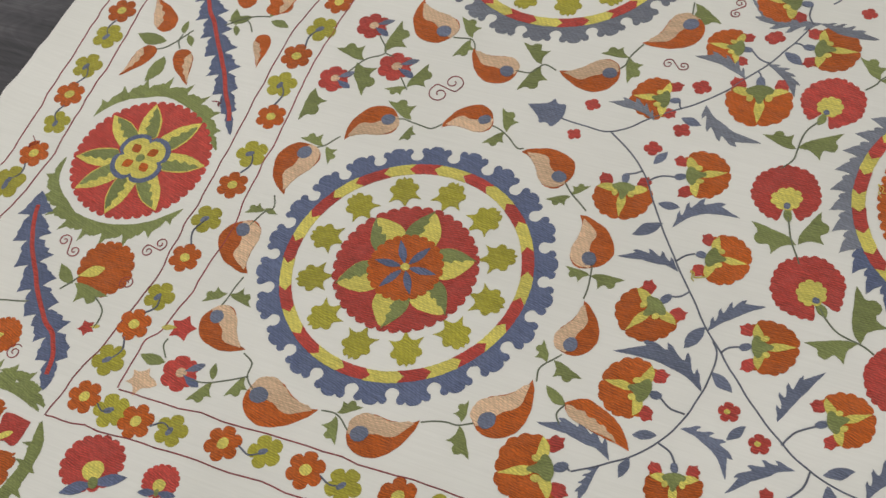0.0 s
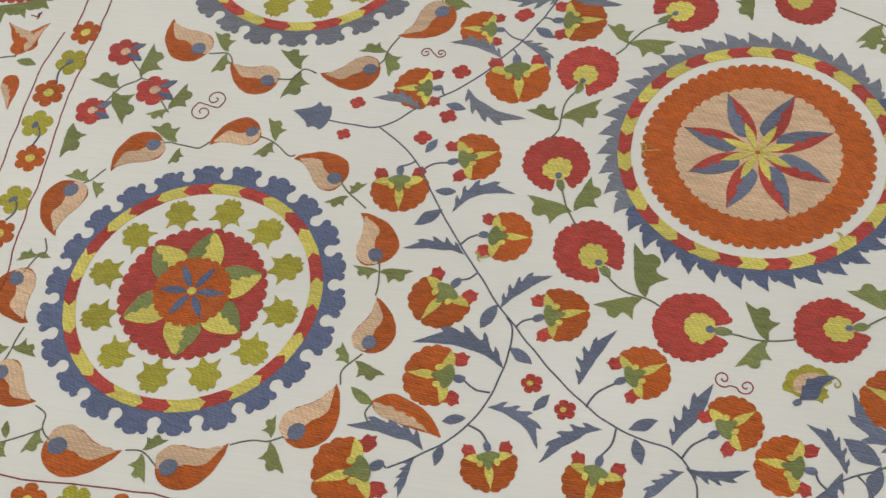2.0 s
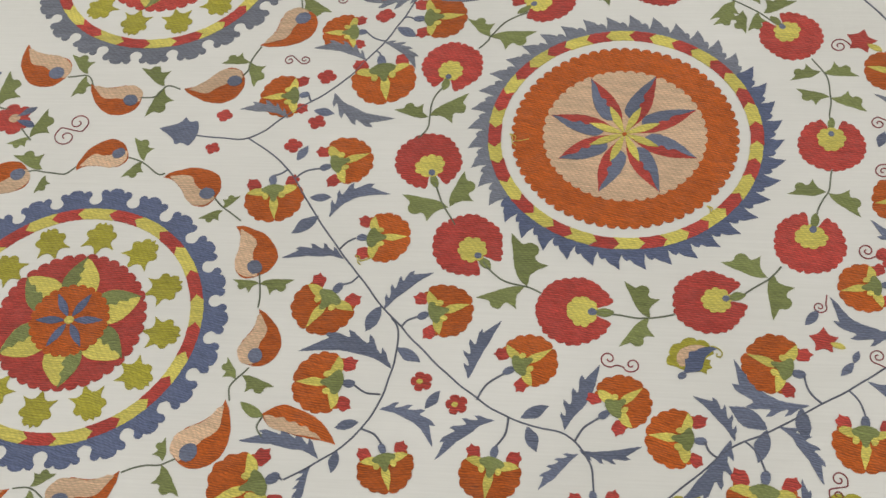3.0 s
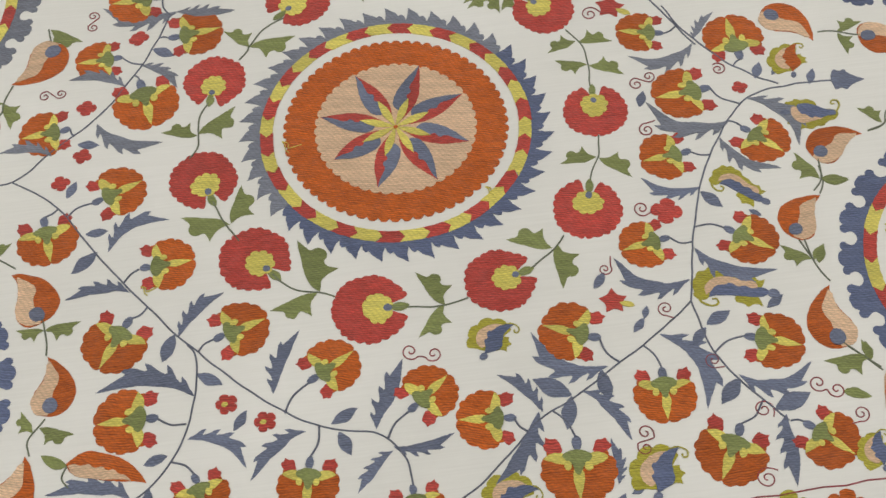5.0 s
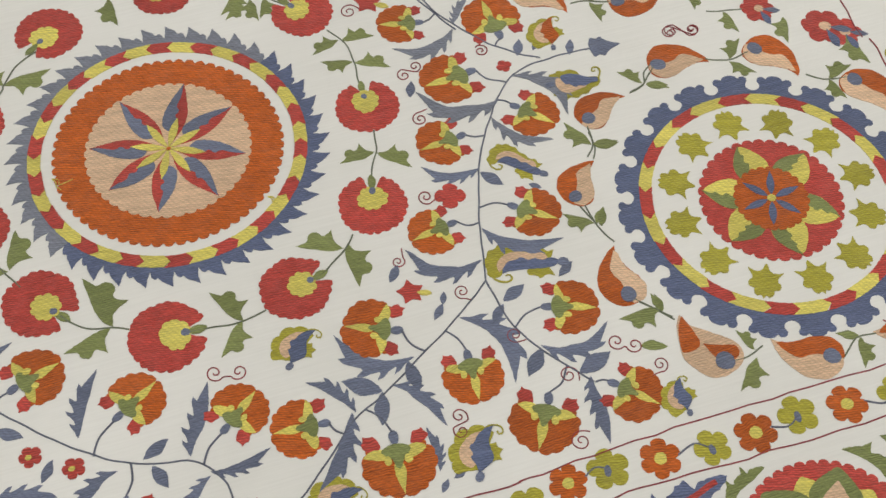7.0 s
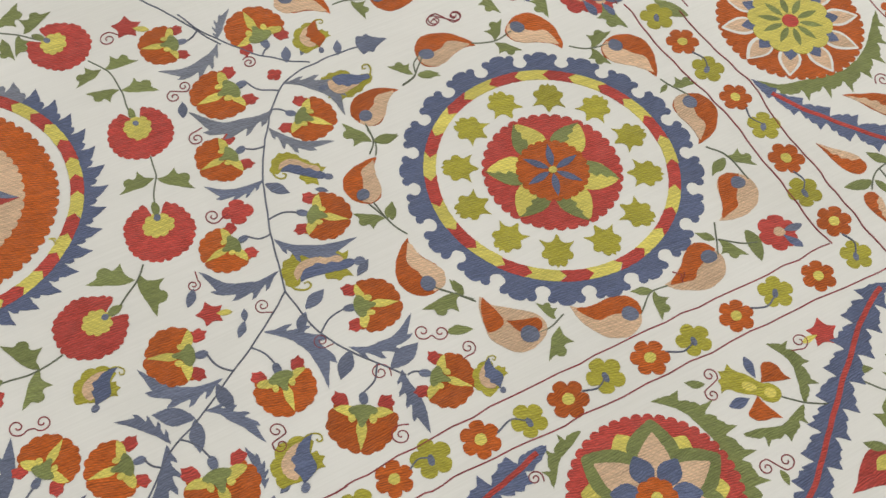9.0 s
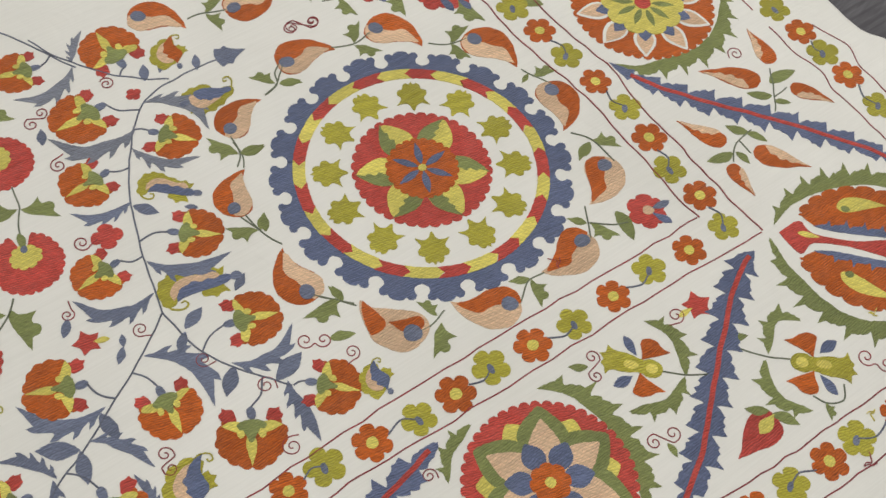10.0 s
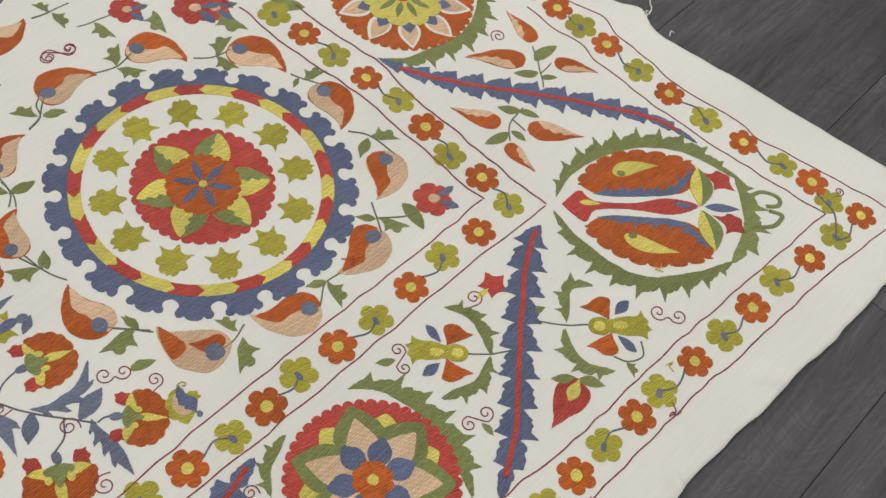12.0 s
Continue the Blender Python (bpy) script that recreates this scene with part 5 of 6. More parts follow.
curl(1.004, 0.303, 0.0081, 0.999, 0.310)
curl(0.902, 0.226, 0.0091, 0.914, 0.238)
curl(0.874, 0.119, 0.0092, 0.891, 0.114)
curl(0.874, -0.010, 0.0081, 0.881, -0.023)
curl(0.910, -0.077, 0.0082, 0.920, -0.086)
curl(0.948, -0.139, 0.0092, 0.956, -0.148)
curl(1.044, -0.156, 0.0082, 1.031, -0.166)
curl(0.934, -0.212, 0.0102, 0.946, -0.205)
curl(0.819, 0.047, 0.0071, 0.828, 0.062)
curl(1.367, -0.317, 0.0092, 1.352, -0.323)
curl(1.692, -0.073, 0.0092, 1.680, -0.074)
curl(-0.397, -0.253, 0.0095, -0.391, -0.244)
curl(-0.314, -0.126, 0.0085, -0.319, -0.133)
curl(1.827, -0.530, 0.0057, 1.813, -0.529)
scroll(-0.066, 0.254, -0.055, 0.276, 0.0123, 1)
curl(1.029, -0.316, 0.0071, 1.035, -0.324)
curl(0.868, 0.412, 0.0097, 0.882, 0.412)

# paisleys
paisley(0.670, -0.039, 36, 0.056)
paisley_curl(1.071, 0.228, 2, 0.056)
paisley_slim(1.010, 0.112, 136, 0.061)
paisley_slim(0.985, -0.005, 166, 0.074)
paisley(1.087, 0.281, 66, 0.055, 1, ORANGE)
paisley(1.048, -0.218, 75, 0.046)
paisley(0.818, -0.216, 51, 0.065)
paisley(0.657, -0.208, 14, 0.058)

# flowers of the bands
bandflow(1.793, -0.092)
bandflow(1.793, -0.178)
bandflow(1.789, -0.286)
bandflow(1.798, -0.400)
bandflow(1.813, -0.497)
bandflow(1.816, -0.569)
bandfloy(1.792, -0.134)
bandfloy(1.790, -0.235)
bandfloy(1.791, -0.344)
bandfloy(1.806, -0.455)
bandfloy(1.804, -0.529)
bandfloy(1.764, -0.563)
bandflow(1.501, 0.092)
bandflow(1.508, -0.011)
bandflow(1.507, -0.114)
bandflow(1.501, -0.212)
bandfloy(1.496, 0.141)
bandfloy(1.504, 0.041)
bandfloy(1.513, -0.063)
bandfloy(1.496, -0.163)
bandfloy(1.495, -0.260)
bandflow(-0.281, -0.275)
bandfloy(-0.241, -0.280)
bandflow(-0.206, -0.282)
bandfloy(-0.161, -0.278)
bandflow(-0.097, -0.272)
bandfloy(-0.047, -0.265)
bandflow(0.005, -0.269)
bandfloy(0.052, -0.271)
bandflow(0.112, -0.268)
bandfloy(-0.279, -0.224)
bandflow(-0.275, -0.173)
bandfloy(-0.265, -0.129)
bandflow(-0.263, -0.071)
bandfloy(-0.265, -0.012)
bandflow(-0.259, 0.044)
bandfloy(-0.258, 0.095)
bandflow(-0.263, 0.157)
bandfloy(-0.275, 0.210)
bandflow(-0.278, 0.260)
bandfloy(-0.266, 0.314)
bandflow(-0.265, 0.365)
bandflow(-0.565, 0.268)
bandfloy(-0.559, 0.220)
bandfloy(-0.558, 0.164)
bandflow(-0.555, 0.112)
bandfloy(-0.545, 0.064)
bandflow(-0.546, 0.010)
bandfloy(-0.553, -0.037)
bandflow(0.904, -0.250)
bandfloy(0.948, -0.248)
bandflow(1.002, -0.254)
bandfloy(1.057, -0.259)
bandflow(1.106, -0.258)
bandfloy(1.156, -0.253)
bandflow(1.210, -0.258)
bandfloy(1.265, -0.262)
bandflow(1.324, -0.260)
bandfloy(1.382, -0.256)
bandflow(1.438, -0.262)
bandflow(1.711, -0.559)
bandfloy(1.653, -0.549)
bandflow(1.599, -0.550)
bandfloy(1.543, -0.547)
bandflow(1.489, -0.544)
bandfloy(1.429, -0.539)
bandflow(1.385, -0.540)
bandfloy(1.332, -0.536)
bandflow(1.283, -0.536)
bandfloy(1.791, -0.044)
bandflow(1.787, 0.011)

# green twigs
gstem((-0.160, 0.153), (-0.172, 0.137), (-0.187, 0.126), (-0.192, 0.118))
gstem((-0.107, 0.197), (-0.093, 0.202), (-0.076, 0.200), (-0.054, 0.198), (-0.041, 0.210))
gstem((-0.198, 0.045), (-0.192, 0.029), (-0.201, 0.017), (-0.208, -0.005))
gstem((-0.183, 0.324), (-0.164, 0.298), (-0.184, 0.280), (-0.201, 0.250))
gstem((-0.164, 0.298), (-0.149, 0.294))
gstem((-0.127, 0.267), (-0.109, 0.249))
gstem((0.020, 0.225), (0.040, 0.219), (0.062, 0.202), (0.070, 0.203))
gstem((0.138, 0.168), (0.155, 0.151), (0.173, 0.137))
gstem((-0.085, 0.349), (-0.061, 0.350), (-0.051, 0.335))
gstem((0.014, 0.317), (0.034, 0.319), (0.046, 0.336), (0.065, 0.332))
gstem((0.136, 0.348), (0.145, 0.363), (0.147, 0.381), (0.156, 0.401))
gstem((0.200, 0.463), (0.195, 0.487))
gstem((0.432, 0.402), (0.443, 0.415), (0.446, 0.422), (0.463, 0.446), (0.491, 0.463))
gstem((0.393, 0.341), (0.382, 0.321), (0.380, 0.293), (0.379, 0.276), (0.368, 0.261))
gstem((0.394, 0.196), (0.405, 0.171), (0.423, 0.139))
gstem((0.457, 0.091), (0.466, 0.080), (0.486, 0.066), (0.508, 0.060), (0.524, 0.053))
gstem((0.583, 0.032), (0.606, 0.029), (0.640, 0.026), (0.667, 0.033))
gstem((0.724, 0.052), (0.742, 0.062), (0.772, 0.083), (0.783, 0.096))
gstem((0.822, 0.161), (0.833, 0.186), (0.841, 0.202), (0.845, 0.226))
gstem((0.850, 0.294), (0.849, 0.306), (0.852, 0.332), (0.849, 0.363), (0.835, 0.391))
gstem((-0.179, -0.073), (-0.183, -0.095), (-0.186, -0.118))
gstem((-0.129, -0.165), (-0.114, -0.173), (-0.110, -0.190), (-0.095, -0.202))
gstem((-0.110, -0.190), (-0.145, -0.209), (-0.172, -0.216))
gstem((-0.214, -0.201), (-0.225, -0.187), (-0.225, -0.176))
gstem((-0.010, -0.200), (0.006, -0.198), (0.029, -0.211))
gstem((0.101, -0.176), (0.123, -0.168), (0.142, -0.165), (0.161, -0.155))
gstem((0.199, -0.091), (0.198, -0.073), (0.214, -0.050))
gstem((0.206, 0.071), (0.210, 0.050), (0.212, 0.023))
gstem((0.239, -0.105), (0.234, -0.118), (0.241, -0.129))
gstem((1.153, 0.188), (1.174, 0.195), (1.182, 0.212), (1.195, 0.221))
gstem((1.085, 0.157), (1.083, 0.131), (1.070, 0.114))
gstem((1.036, 0.054), (1.045, 0.026))
gstem((1.046, -0.073), (1.060, -0.089), (1.079, -0.108))
gstem((1.137, 0.342), (1.160, 0.340), (1.186, 0.330))
gstem((1.262, 0.325), (1.288, 0.319))
gstem((1.262, 0.209), (1.286, 0.199), (1.317, 0.203))
gstem((1.368, 0.150), (1.388, 0.136), (1.413, 0.132))
gstem((1.441, 0.054), (1.448, 0.037), (1.458, 0.016))
gstem((1.430, -0.055), (1.445, -0.080), (1.447, -0.118))
gstem((1.375, -0.149), (1.364, -0.168), (1.354, -0.187))
gstem((1.364, -0.169), (1.385, -0.185), (1.403, -0.194))
gstem((1.196, 0.217), (1.175, 0.197), (1.153, 0.188))
gstem((1.074, 0.111), (1.084, 0.127), (1.084, 0.147))
gstem((1.260, 0.324), (1.285, 0.320), (1.312, 0.318))
gstem((1.295, 0.279), (1.312, 0.274), (1.340, 0.270))
gstem((1.042, 0.053), (1.046, 0.023), (1.056, -0.002))
gstem((1.050, -0.078), (1.067, -0.096), (1.080, -0.111))
gstem((1.117, -0.176), (1.134, -0.176), (1.156, -0.170))
gstem((1.231, -0.208), (1.257, -0.192), (1.278, -0.193))
gstem((0.696, 0.507), (0.737, 0.489), (0.777, 0.463), (0.805, 0.437))
gstem((1.713, -0.116), (1.685, -0.152), (1.669, -0.170))
gstem((1.685, -0.152), (1.708, -0.150))
gstem((1.623, -0.174), (1.591, -0.180), (1.570, -0.198))
gstem((1.598, -0.177), (1.598, -0.200))
gstem((1.346, -0.392), (1.325, -0.379), (1.308, -0.361))
gstem((1.398, -0.390), (1.416, -0.413), (1.436, -0.431))
gstem((1.463, -0.485), (1.451, -0.498), (1.432, -0.490), (1.425, -0.476))
gstem((-0.443, 0.263), (-0.462, 0.228), (-0.478, 0.217))
gstem((-0.453, 0.252), (-0.454, 0.241), (-0.444, 0.227))
gstem((-0.404, 0.284), (-0.377, 0.305), (-0.346, 0.315))
gstem((-0.383, 0.303), (-0.370, 0.296), (-0.359, 0.282))
gstem((-0.393, -0.160), (-0.384, -0.147), (-0.378, -0.137))
gstem((-0.343, -0.155), (-0.323, -0.169), (-0.321, -0.193))
gstem((-0.458, -0.197), (-0.439, -0.193), (-0.420, -0.187))

# band lines
line((1.470, 0.178), (1.469, 0.104), (1.474, 0.048), (1.480, -0.011), (1.482, -0.051), (1.480, -0.102), (1.479, -0.150), (1.476, -0.199), (1.478, -0.234))
line((1.527, 0.137), (1.529, 0.081), (1.536, 0.028), (1.541, -0.003), (1.531, -0.055), (1.530, -0.099), (1.531, -0.145), (1.529, -0.160), (1.528, -0.195), (1.528, -0.240), (1.529, -0.291))
line((1.815, -0.090), (1.829, -0.143), (1.818, -0.178), (1.816, -0.225), (1.809, -0.275), (1.813, -0.322), (1.821, -0.366), (1.819, -0.410), (1.829, -0.457), (1.837, -0.500), (1.846, -0.541), (1.854, -0.588))
line((1.763, -0.064), (1.760, -0.112), (1.768, -0.152), (1.759, -0.182), (1.758, -0.224), (1.758, -0.275), (1.761, -0.323), (1.763, -0.370), (1.769, -0.426), (1.776, -0.481), (1.783, -0.536))
line((-0.246, 0.375), (-0.250, 0.262), (-0.239, 0.144), (-0.234, 0.050), (-0.227, -0.031), (-0.235, -0.156), (-0.250, -0.191), (-0.250, -0.253))
line((-0.296, 0.362), (-0.304, 0.272), (-0.288, 0.033), (-0.288, -0.031), (-0.285, -0.133), (-0.305, -0.251), (-0.313, -0.312))
line((0.859, -0.233), (1.050, -0.227), (1.272, -0.230), (1.477, -0.235))
line((0.924, -0.277), (1.086, -0.280), (1.349, -0.284), (1.528, -0.291))
line((1.783, -0.536), (1.623, -0.524), (1.537, -0.518), (1.455, -0.513), (1.379, -0.512), (1.298, -0.508), (1.209, -0.497))
line((1.824, -0.602), (1.690, -0.586), (1.599, -0.580), (1.536, -0.576), (1.456, -0.569), (1.345, -0.567), (1.276, -0.563))
line((-0.597, 0.282), (-0.592, 0.215), (-0.589, 0.163), (-0.586, 0.113), (-0.578, 0.008), (-0.581, -0.021))
line((-0.541, 0.297), (-0.533, 0.214), (-0.529, 0.154), (-0.527, 0.108), (-0.519, -0.002), (-0.531, -0.092))
line((-0.247, -0.254), (-0.008, -0.244), (0.177, -0.241))
line((-0.313, -0.311), (-0.150, -0.301), (0.019, -0.298))

# feathers
spear((1.502, -0.305), (1.461, -0.319), (1.365, -0.388), (1.277, -0.457), (1.205, -0.497))
thin_spear((1.543, 0.003), (1.557, -0.036), (1.584, -0.082), (1.609, -0.116), (1.655, -0.173), (1.698, -0.233), (1.734, -0.287), (1.746, -0.322), (1.750, -0.360))
spear((-0.499, -0.039), (-0.470, -0.105), (-0.403, -0.187), (-0.356, -0.228), (-0.334, -0.285))
thin_spear((-0.497, 0.378), (-0.450, 0.321), (-0.362, 0.206), (-0.301, 0.114))
thin_spear((0.918, -0.329), (0.966, -0.314), (1.003, -0.305), (1.058, -0.291))

# tulips
tulip(0.099, 0.262, 171, 0.050)
tulip(1.132, 0.268, -8, 0.039)

# green wreaths
wreath((-0.500, 0.088), (-0.488, 0.119), (-0.454, 0.146), (-0.410, 0.156), (-0.355, 0.137), (-0.307, 0.085))
wreath((-0.302, -0.007), (-0.328, -0.042), (-0.366, -0.063), (-0.423, -0.068), (-0.466, -0.049), (-0.494, -0.020), (-0.498, 0.018))
wreath((1.181, -0.301), (1.205, -0.315), (1.222, -0.349), (1.224, -0.393), (1.215, -0.433), (1.185, -0.476))
wreath((1.040, -0.334), (1.057, -0.308), (1.083, -0.297), (1.098, -0.295))
wreath((1.760, 0.022), (1.715, -0.026), (1.665, -0.047), (1.613, -0.041), (1.569, -0.027), (1.548, -0.002))
wreath((1.332, -0.303), (1.348, -0.327), (1.342, -0.357), (1.325, -0.379))
wreath((1.325, -0.379), (1.290, -0.395), (1.246, -0.377))
wreath((1.420, -0.412), (1.448, -0.385), (1.467, -0.384), (1.481, -0.402))
wreath((1.413, -0.489), (1.392, -0.465), (1.394, -0.435), (1.413, -0.415))
wreath((-0.400, -0.279), (-0.368, -0.278), (-0.320, -0.303))
wreath((-0.298, -0.414), (-0.298, -0.386), (-0.300, -0.354), (-0.312, -0.318))

# bee
bee(1.308, -0.362, 131, 0.067)
bee(1.435, -0.431, -43, 0.071)

# redbud
redbud(1.366, -0.469, -162, 0.061)

# greenlens
greenlens(-0.147, -0.207, 108, 0.022)
greenlens(-0.212, -0.205, 180, 0.035)
greenlens(0.239, -0.107, 149, 0.031)
greenlens(1.402, -0.173, -102, 0.044)
greenlens(1.034, -0.132, -17, 0.027)
greenlens(1.032, -0.130, -16, 0.026)
greenlens(1.392, -0.373, -19, 0.028)
greenlens(1.256, -0.427, -96, 0.019)
greenlens(1.244, -0.312, 146, 0.023)
greenlens(1.695, -0.132, -5, 0.044)
greenlens(1.684, -0.150, 139, 0.033)
greenlens(1.679, -0.157, -39, 0.022)
greenlens(1.618, -0.177, 126, 0.032)
greenlens(1.615, -0.174, -63, 0.027)
greenlens(1.579, -0.188, 167, 0.037)
greenlens(1.583, -0.188, -85, 0.024)
greenlens(1.373, -0.462, 140, 0.028)
greenlens(1.372, -0.465, -58, 0.033)
greenlens(-0.470, 0.234, 177, 0.050)
greenlens(-0.458, 0.210, -96, 0.049)
greenlens(-0.454, 0.254, 100, 0.023)
greenlens(-0.446, 0.254, -50, 0.024)
greenlens(-0.388, 0.288, 116, 0.032)
greenlens(-0.389, 0.288, -57, 0.021)
greenlens(-0.348, 0.315, 73, 0.027)
greenlens(-0.343, 0.308, -8, 0.031)
greenlens(-0.381, -0.149, 144, 0.038)
greenlens(1.533, 0.123, 118, 0.053)
greenlens(-0.372, 0.308, -153, 0.035)

# pepper
pepper(1.724, -0.102, 81, 0.053, 1)
pepper(1.680, -0.116, 138, 0.067, 1)
pepper(1.719, -0.158, -61, 0.049, -1)
pepper(1.577, -0.164, 113, 0.056, -1)
pepper(1.608, -0.208, -49, 0.062, 1)
pepper(1.562, -0.206, -94, 0.044, 1)
pepper(-0.485, 0.213, -112, 0.054)
pepper(-0.436, 0.219, -52, 0.057)
pepper(-0.484, 0.262, 137, 0.067)
pepper(-0.338, 0.275, -75, 0.050)
pepper(-0.335, 0.335, 138, 0.058)
pepper(-0.391, 0.331, 130, 0.057)
pepper(-0.349, 0.328, 58, 0.055)

# oflower
oflower(-0.382, -0.138, 36, 0.073)
oflower(-0.442, -0.249, 34, 0.044)

# kflower
kflower(-0.220, 0.334, 11, 0.040)
kflower(-0.161, 0.275, 13, 0.043)
kflower(-0.229, 0.233, 16, 0.038)
kflower(-0.208, -0.218, 17, 0.041)
kflower(1.414, -0.183, -30, 0.043)
kflower(1.430, 0.213, -48, 0.041)
kflower(1.345, 0.278, -47, 0.038)
kflower(1.409, 0.232, -51, 0.048)

# peachbud
peachbud(-0.205, -0.234, -179, 0.040)

# slim
slim(0.238, -0.103, -18, 0.086)

# redbig
redbig(-0.208, -0.371, 123, 0.062)
redbig(-0.137, -0.354, 103, 0.036)

# loose thread ends
snagy(1.470, -0.526, 159, 0.011)
snagr(1.412, -0.565, -36, 0.015)
snagy(1.554, -0.438, -71, 0.010)
snagy(0.705, 0.173, -75, 0.015)
snagy(0.478, 0.270, -83, 0.019)
snagy(0.313, 0.095, -73, 0.014)
snagr(1.296, -0.198, 36, 0.014)
snagr(-0.559, 0.016, 42, 0.016)
snagr(-0.339, 0.152, 92, 0.012)

# stalks between the band flowers
link(1.792, -0.134, 1.793, -0.092)
link(1.790, -0.235, 1.793, -0.178)
link(1.791, -0.344, 1.789, -0.286)
link(1.806, -0.455, 1.798, -0.400)
link(1.764, -0.563, 1.813, -0.497)
link(1.504, 0.041, 1.501, 0.092)
link(1.513, -0.063, 1.508, -0.011)
link(1.496, -0.163, 1.507, -0.114)
link(1.495, -0.260, 1.501, -0.212)
link(-0.241, -0.280, -0.281, -0.275)
link(-0.161, -0.278, -0.206, -0.282)
link(-0.047, -0.265, -0.097, -0.272)
link(0.052, -0.271, 0.005, -0.269)
link(-0.279, -0.224, -0.275, -0.173)
link(-0.265, -0.129, -0.275, -0.173)
link(-0.265, -0.012, -0.263, -0.071)
link(-0.258, 0.095, -0.259, 0.044)
link(-0.275, 0.210, -0.263, 0.157)
link(-0.266, 0.314, -0.278, 0.260)
link(-0.559, 0.220, -0.565, 0.268)
link(-0.558, 0.164, -0.555, 0.112)
link(-0.545, 0.064, -0.555, 0.112)
link(-0.553, -0.037, -0.546, 0.010)
link(0.948, -0.248, 0.904, -0.250)
link(1.057, -0.259, 1.002, -0.254)
link(1.156, -0.253, 1.106, -0.258)
link(1.265, -0.262, 1.210, -0.258)
link(1.382, -0.256, 1.324, -0.260)
link(1.759, -0.566, 1.818, -0.568)
link(1.653, -0.549, 1.711, -0.559)
link(1.543, -0.547, 1.599, -0.550)
link(1.429, -0.539, 1.489, -0.544)
link(1.332, -0.536, 1.385, -0.540)

# the great medallions and the border rosettes
star_medallion(0.002, -0.001, radians(26), radians(11), tips=((-33, 1), (-86, 1), (-147, -1), (139, 1), (88, 1), (23, 1)))
star_medallion(1.248, -0.002, radians(32), radians(-36), 0.95, lobes=20, tips=((35, 1), (-37, 1), (-89, -1), (-151, 1), (154, 1), (94, 1)))
star_medallion(0.004, 0.547, radians(20), radians(5), collar=GREY)
star_medallion(1.248, 0.547, radians(10), 0.0, 0.95)
centre_medallion(0.612, 0.272)
west_medallion(-0.398, 0.045)
south_medallion(1.126, -0.392)
east_medallion(1.646, 0.057)
corner_palmette(1.542, -0.301, -43.8)
corner_palmette(-0.322, -0.322, -136.0)

# stalks from the fan flowers to the nearest vine
for fx, fy in fans:
    vx, vy = min(vine_points, key=lambda p: math.hypot(p[0] - fx, p[1] - fy))
    d = math.hypot(vx - fx, vy - fy)
    if 0.006 < d < 0.075:
        cord("stalk", [(fx, fy), ((fx + vx) / 2 + (vy - fy) * 0.12, (fy + vy) / 2 - (vx - fx) * 0.12), (vx, vy)], 0.0022, STEM_BLUE)

# the bands go on below and beyond
for i in range(8):
    bandflow(0.112 + 0.0996 * i, -0.262)
    bandfloy(0.162 + 0.0996 * i, -0.262)
line((0.177, -0.241), (0.42, -0.240), (0.65, -0.236), (0.859, -0.233))
line((0.019, -0.298), (0.40, -0.292), (0.70, -0.282), (0.924, -0.277))
line((1.209, -0.497), (0.85, -0.505), (0.45, -0.500), (0.0, -0.512), (-0.535, -0.530))
line((1.276, -0.563), (0.85, -0.570), (0.45, -0.566), (0.0, -0.572), (-0.592, -0.585))
line((-0.531, -0.092), (-0.528, -0.30), (-0.535, -0.530))
line((-0.581, -0.021), (-0.585, -0.30), (-0.592, -0.585))
for i in range(17):
    bandflow(1.183 - 0.1035 * i, -0.536 - 0.001 * i)
    bandfloy(1.234 - 0.1035 * i, -0.536 - 0.001 * i)
for i in range(5):
    bandfloy(-0.553, -0.045 - 0.102 * i)
    bandflow(-0.557, -0.096 - 0.102 * i)

line((-0.248, 0.375), (-0.252, 0.58), (-0.247, 0.797))
line((-0.281, 0.368), (-0.286, 0.60), (-0.313, 0.855))
line((-0.597, 0.282), (-0.590, 0.60), (-0.592, 1.128))
line((-0.541, 0.297), (-0.532, 0.60), (-0.535, 1.074))
line((1.462, 0.182), (1.470, 0.50), (1.477, 0.780))
line((1.542, 0.137), (1.540, 0.50), (1.528, 0.836))
line((1.815, 0.0), (1.822, 0.40), (1.832, 1.143))
line((1.765, -0.03), (1.770, 0.40), (1.783, 1.081))
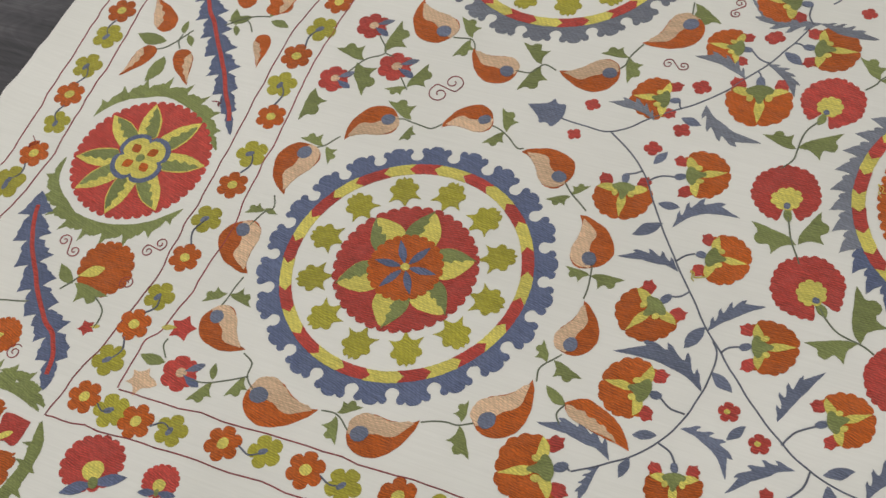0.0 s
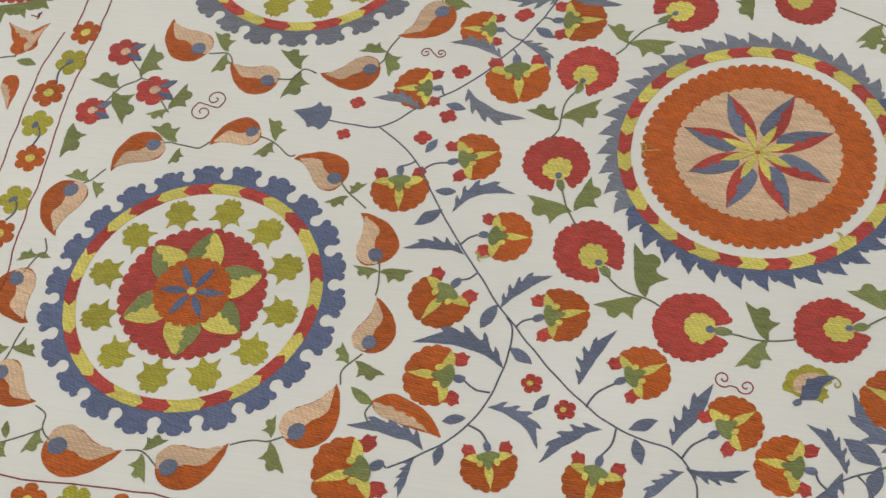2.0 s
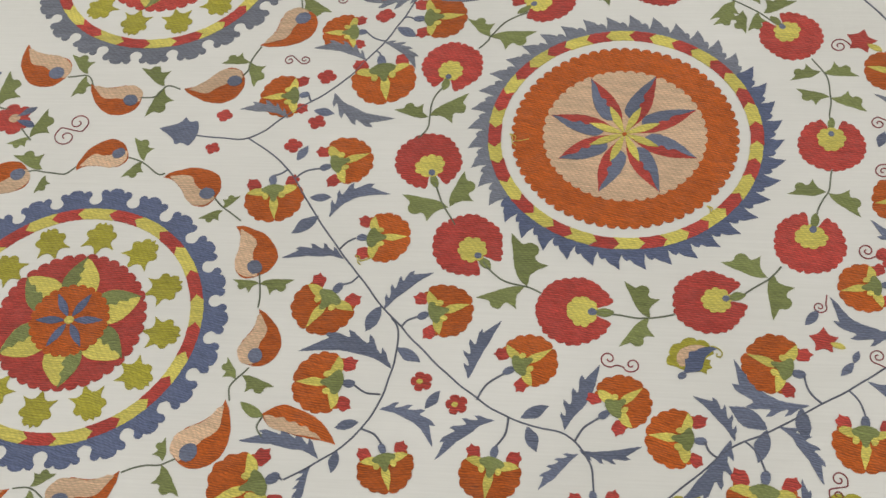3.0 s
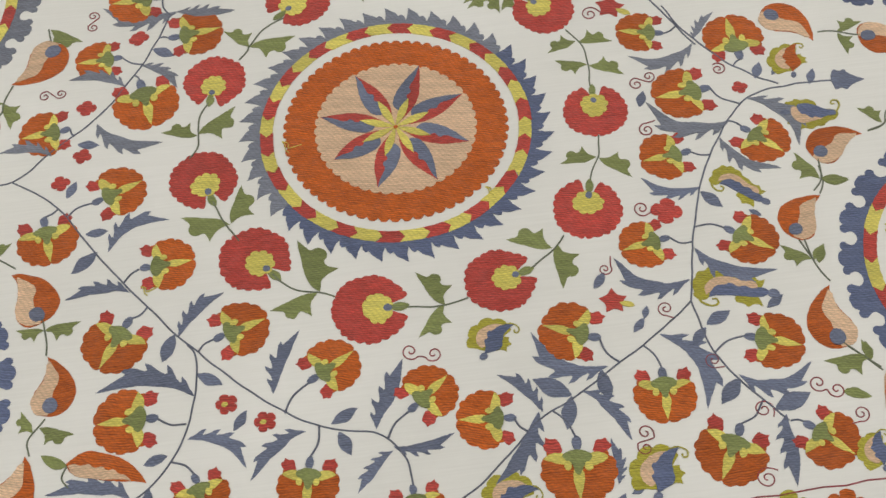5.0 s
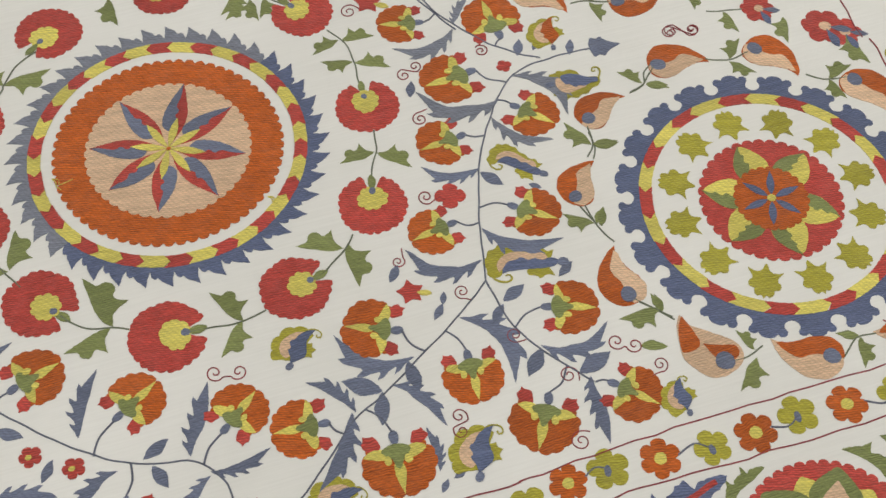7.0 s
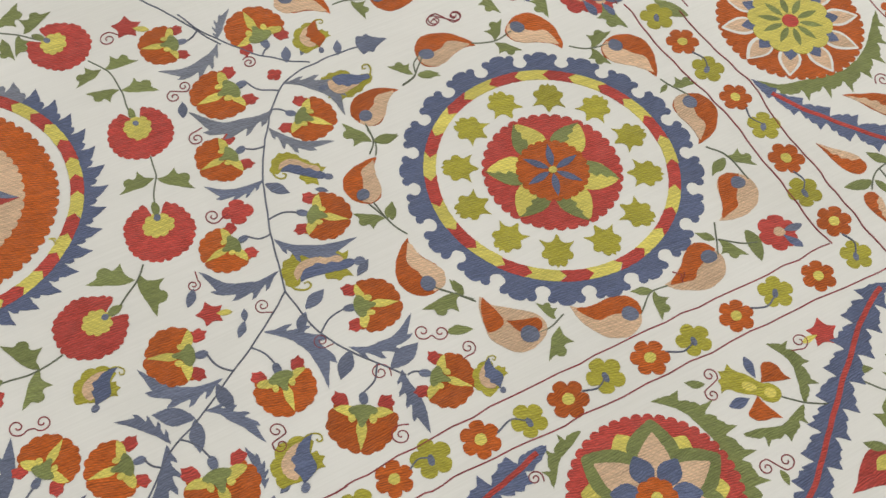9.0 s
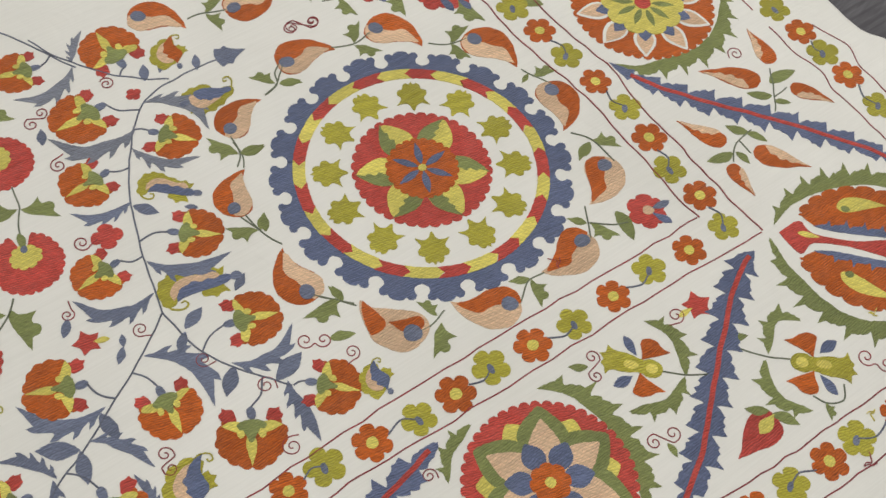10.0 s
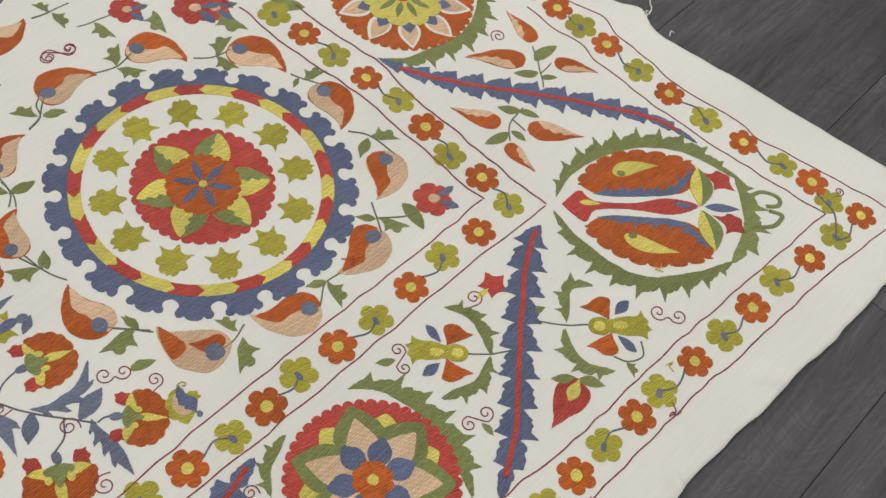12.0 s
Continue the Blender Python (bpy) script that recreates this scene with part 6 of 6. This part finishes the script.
# the far side repeats the near one, mirrored across the middle
MIDDLE = 0.545
mirror = Matrix.Translation((0, MIDDLE, 0)) @ Matrix.Diagonal((1, -1, 1, 1))
for ob in list(cloth.children):
    ys = [(ob.matrix_basis @ v.co).y for v in ob.data.vertices]
    xs = [(ob.matrix_basis @ v.co).x for v in ob.data.vertices]
    my, mx = (min(ys) + max(ys)) / 2, (min(xs) + max(xs)) / 2
    in_border = mx < -0.29 or mx > 1.55
    if (my < -0.05 and max(ys) < 0.12) or (in_border and max(ys) < 0.22) or (ob.name.startswith("band_line") and max(ys) < 0.0):
        copy_thing(ob, mirror @ Matrix.LocRotScale(ob.location, ob.rotation_euler, None))

# faint joins where the cloth's strips are sewn together
def seam(*points):
    ob = cord("seam", points, 0.0012, CLOTH, rough=0.0008)
    ob.location.z = -0.0008
    return ob


seam((LEFT + 0.01, 0.272), (0.1, 0.270), (0.29, 0.270), (0.48, 0.269), (1.0, 0.271), (RIGHT - 0.01, 0.268))
seam((LEFT + 0.01, -0.164), (0.3, -0.162), (0.62, -0.160), (0.73, -0.159), (1.2, -0.161), (RIGHT - 0.01, -0.165))

# loose threads at the cloth's edge
def thread(*points):
    bm = bmesh.new()
    flat = smooth([p[:2] for p in points], 6)
    pts = [Vector((px_, py_, points[min(i // 6, len(points) - 1)][2] * (1 - i % 6 / 6) + points[min(i // 6 + 1, len(points) - 1)][2] * (i % 6 / 6))) for i, (px_, py_) in enumerate(flat)]
    ring = []
    for i, p in enumerate(pts):
        d = (pts[min(i + 1, len(pts) - 1)] - pts[max(i - 1, 0)]).normalized()
        side = d.cross(Vector((0, 0, 1))).normalized()
        up = side.cross(d)
        ring.append([bm.verts.new(p + 0.0008 * (side * math.cos(k * math.pi / 3) + up * math.sin(k * math.pi / 3))) for k in range(6)])
    for a, b in zip(ring, ring[1:]):
        for k in range(6):
            bm.faces.new((a[k], a[(k + 1) % 6], b[(k + 1) % 6], b[k]))
    return mesh_object("loose_thread", bm, CLOTH, cloth, "loose off-white thread at the frayed edge")


thread((1.866, -0.176, 0.001), (1.880, -0.182, 0.003), (1.892, -0.178, 0.004), (1.900, -0.170, 0.002), (1.912, -0.164, -0.002), (1.924, -0.163, -0.003))
thread((1.868, -0.180, 0.001), (1.875, -0.183, 0.004), (1.882, -0.176, 0.004), (1.889, -0.178, -0.002))
thread((1.872, -0.225, 0.001), (1.878, -0.222, 0.004), (1.882, -0.225, 0.001))
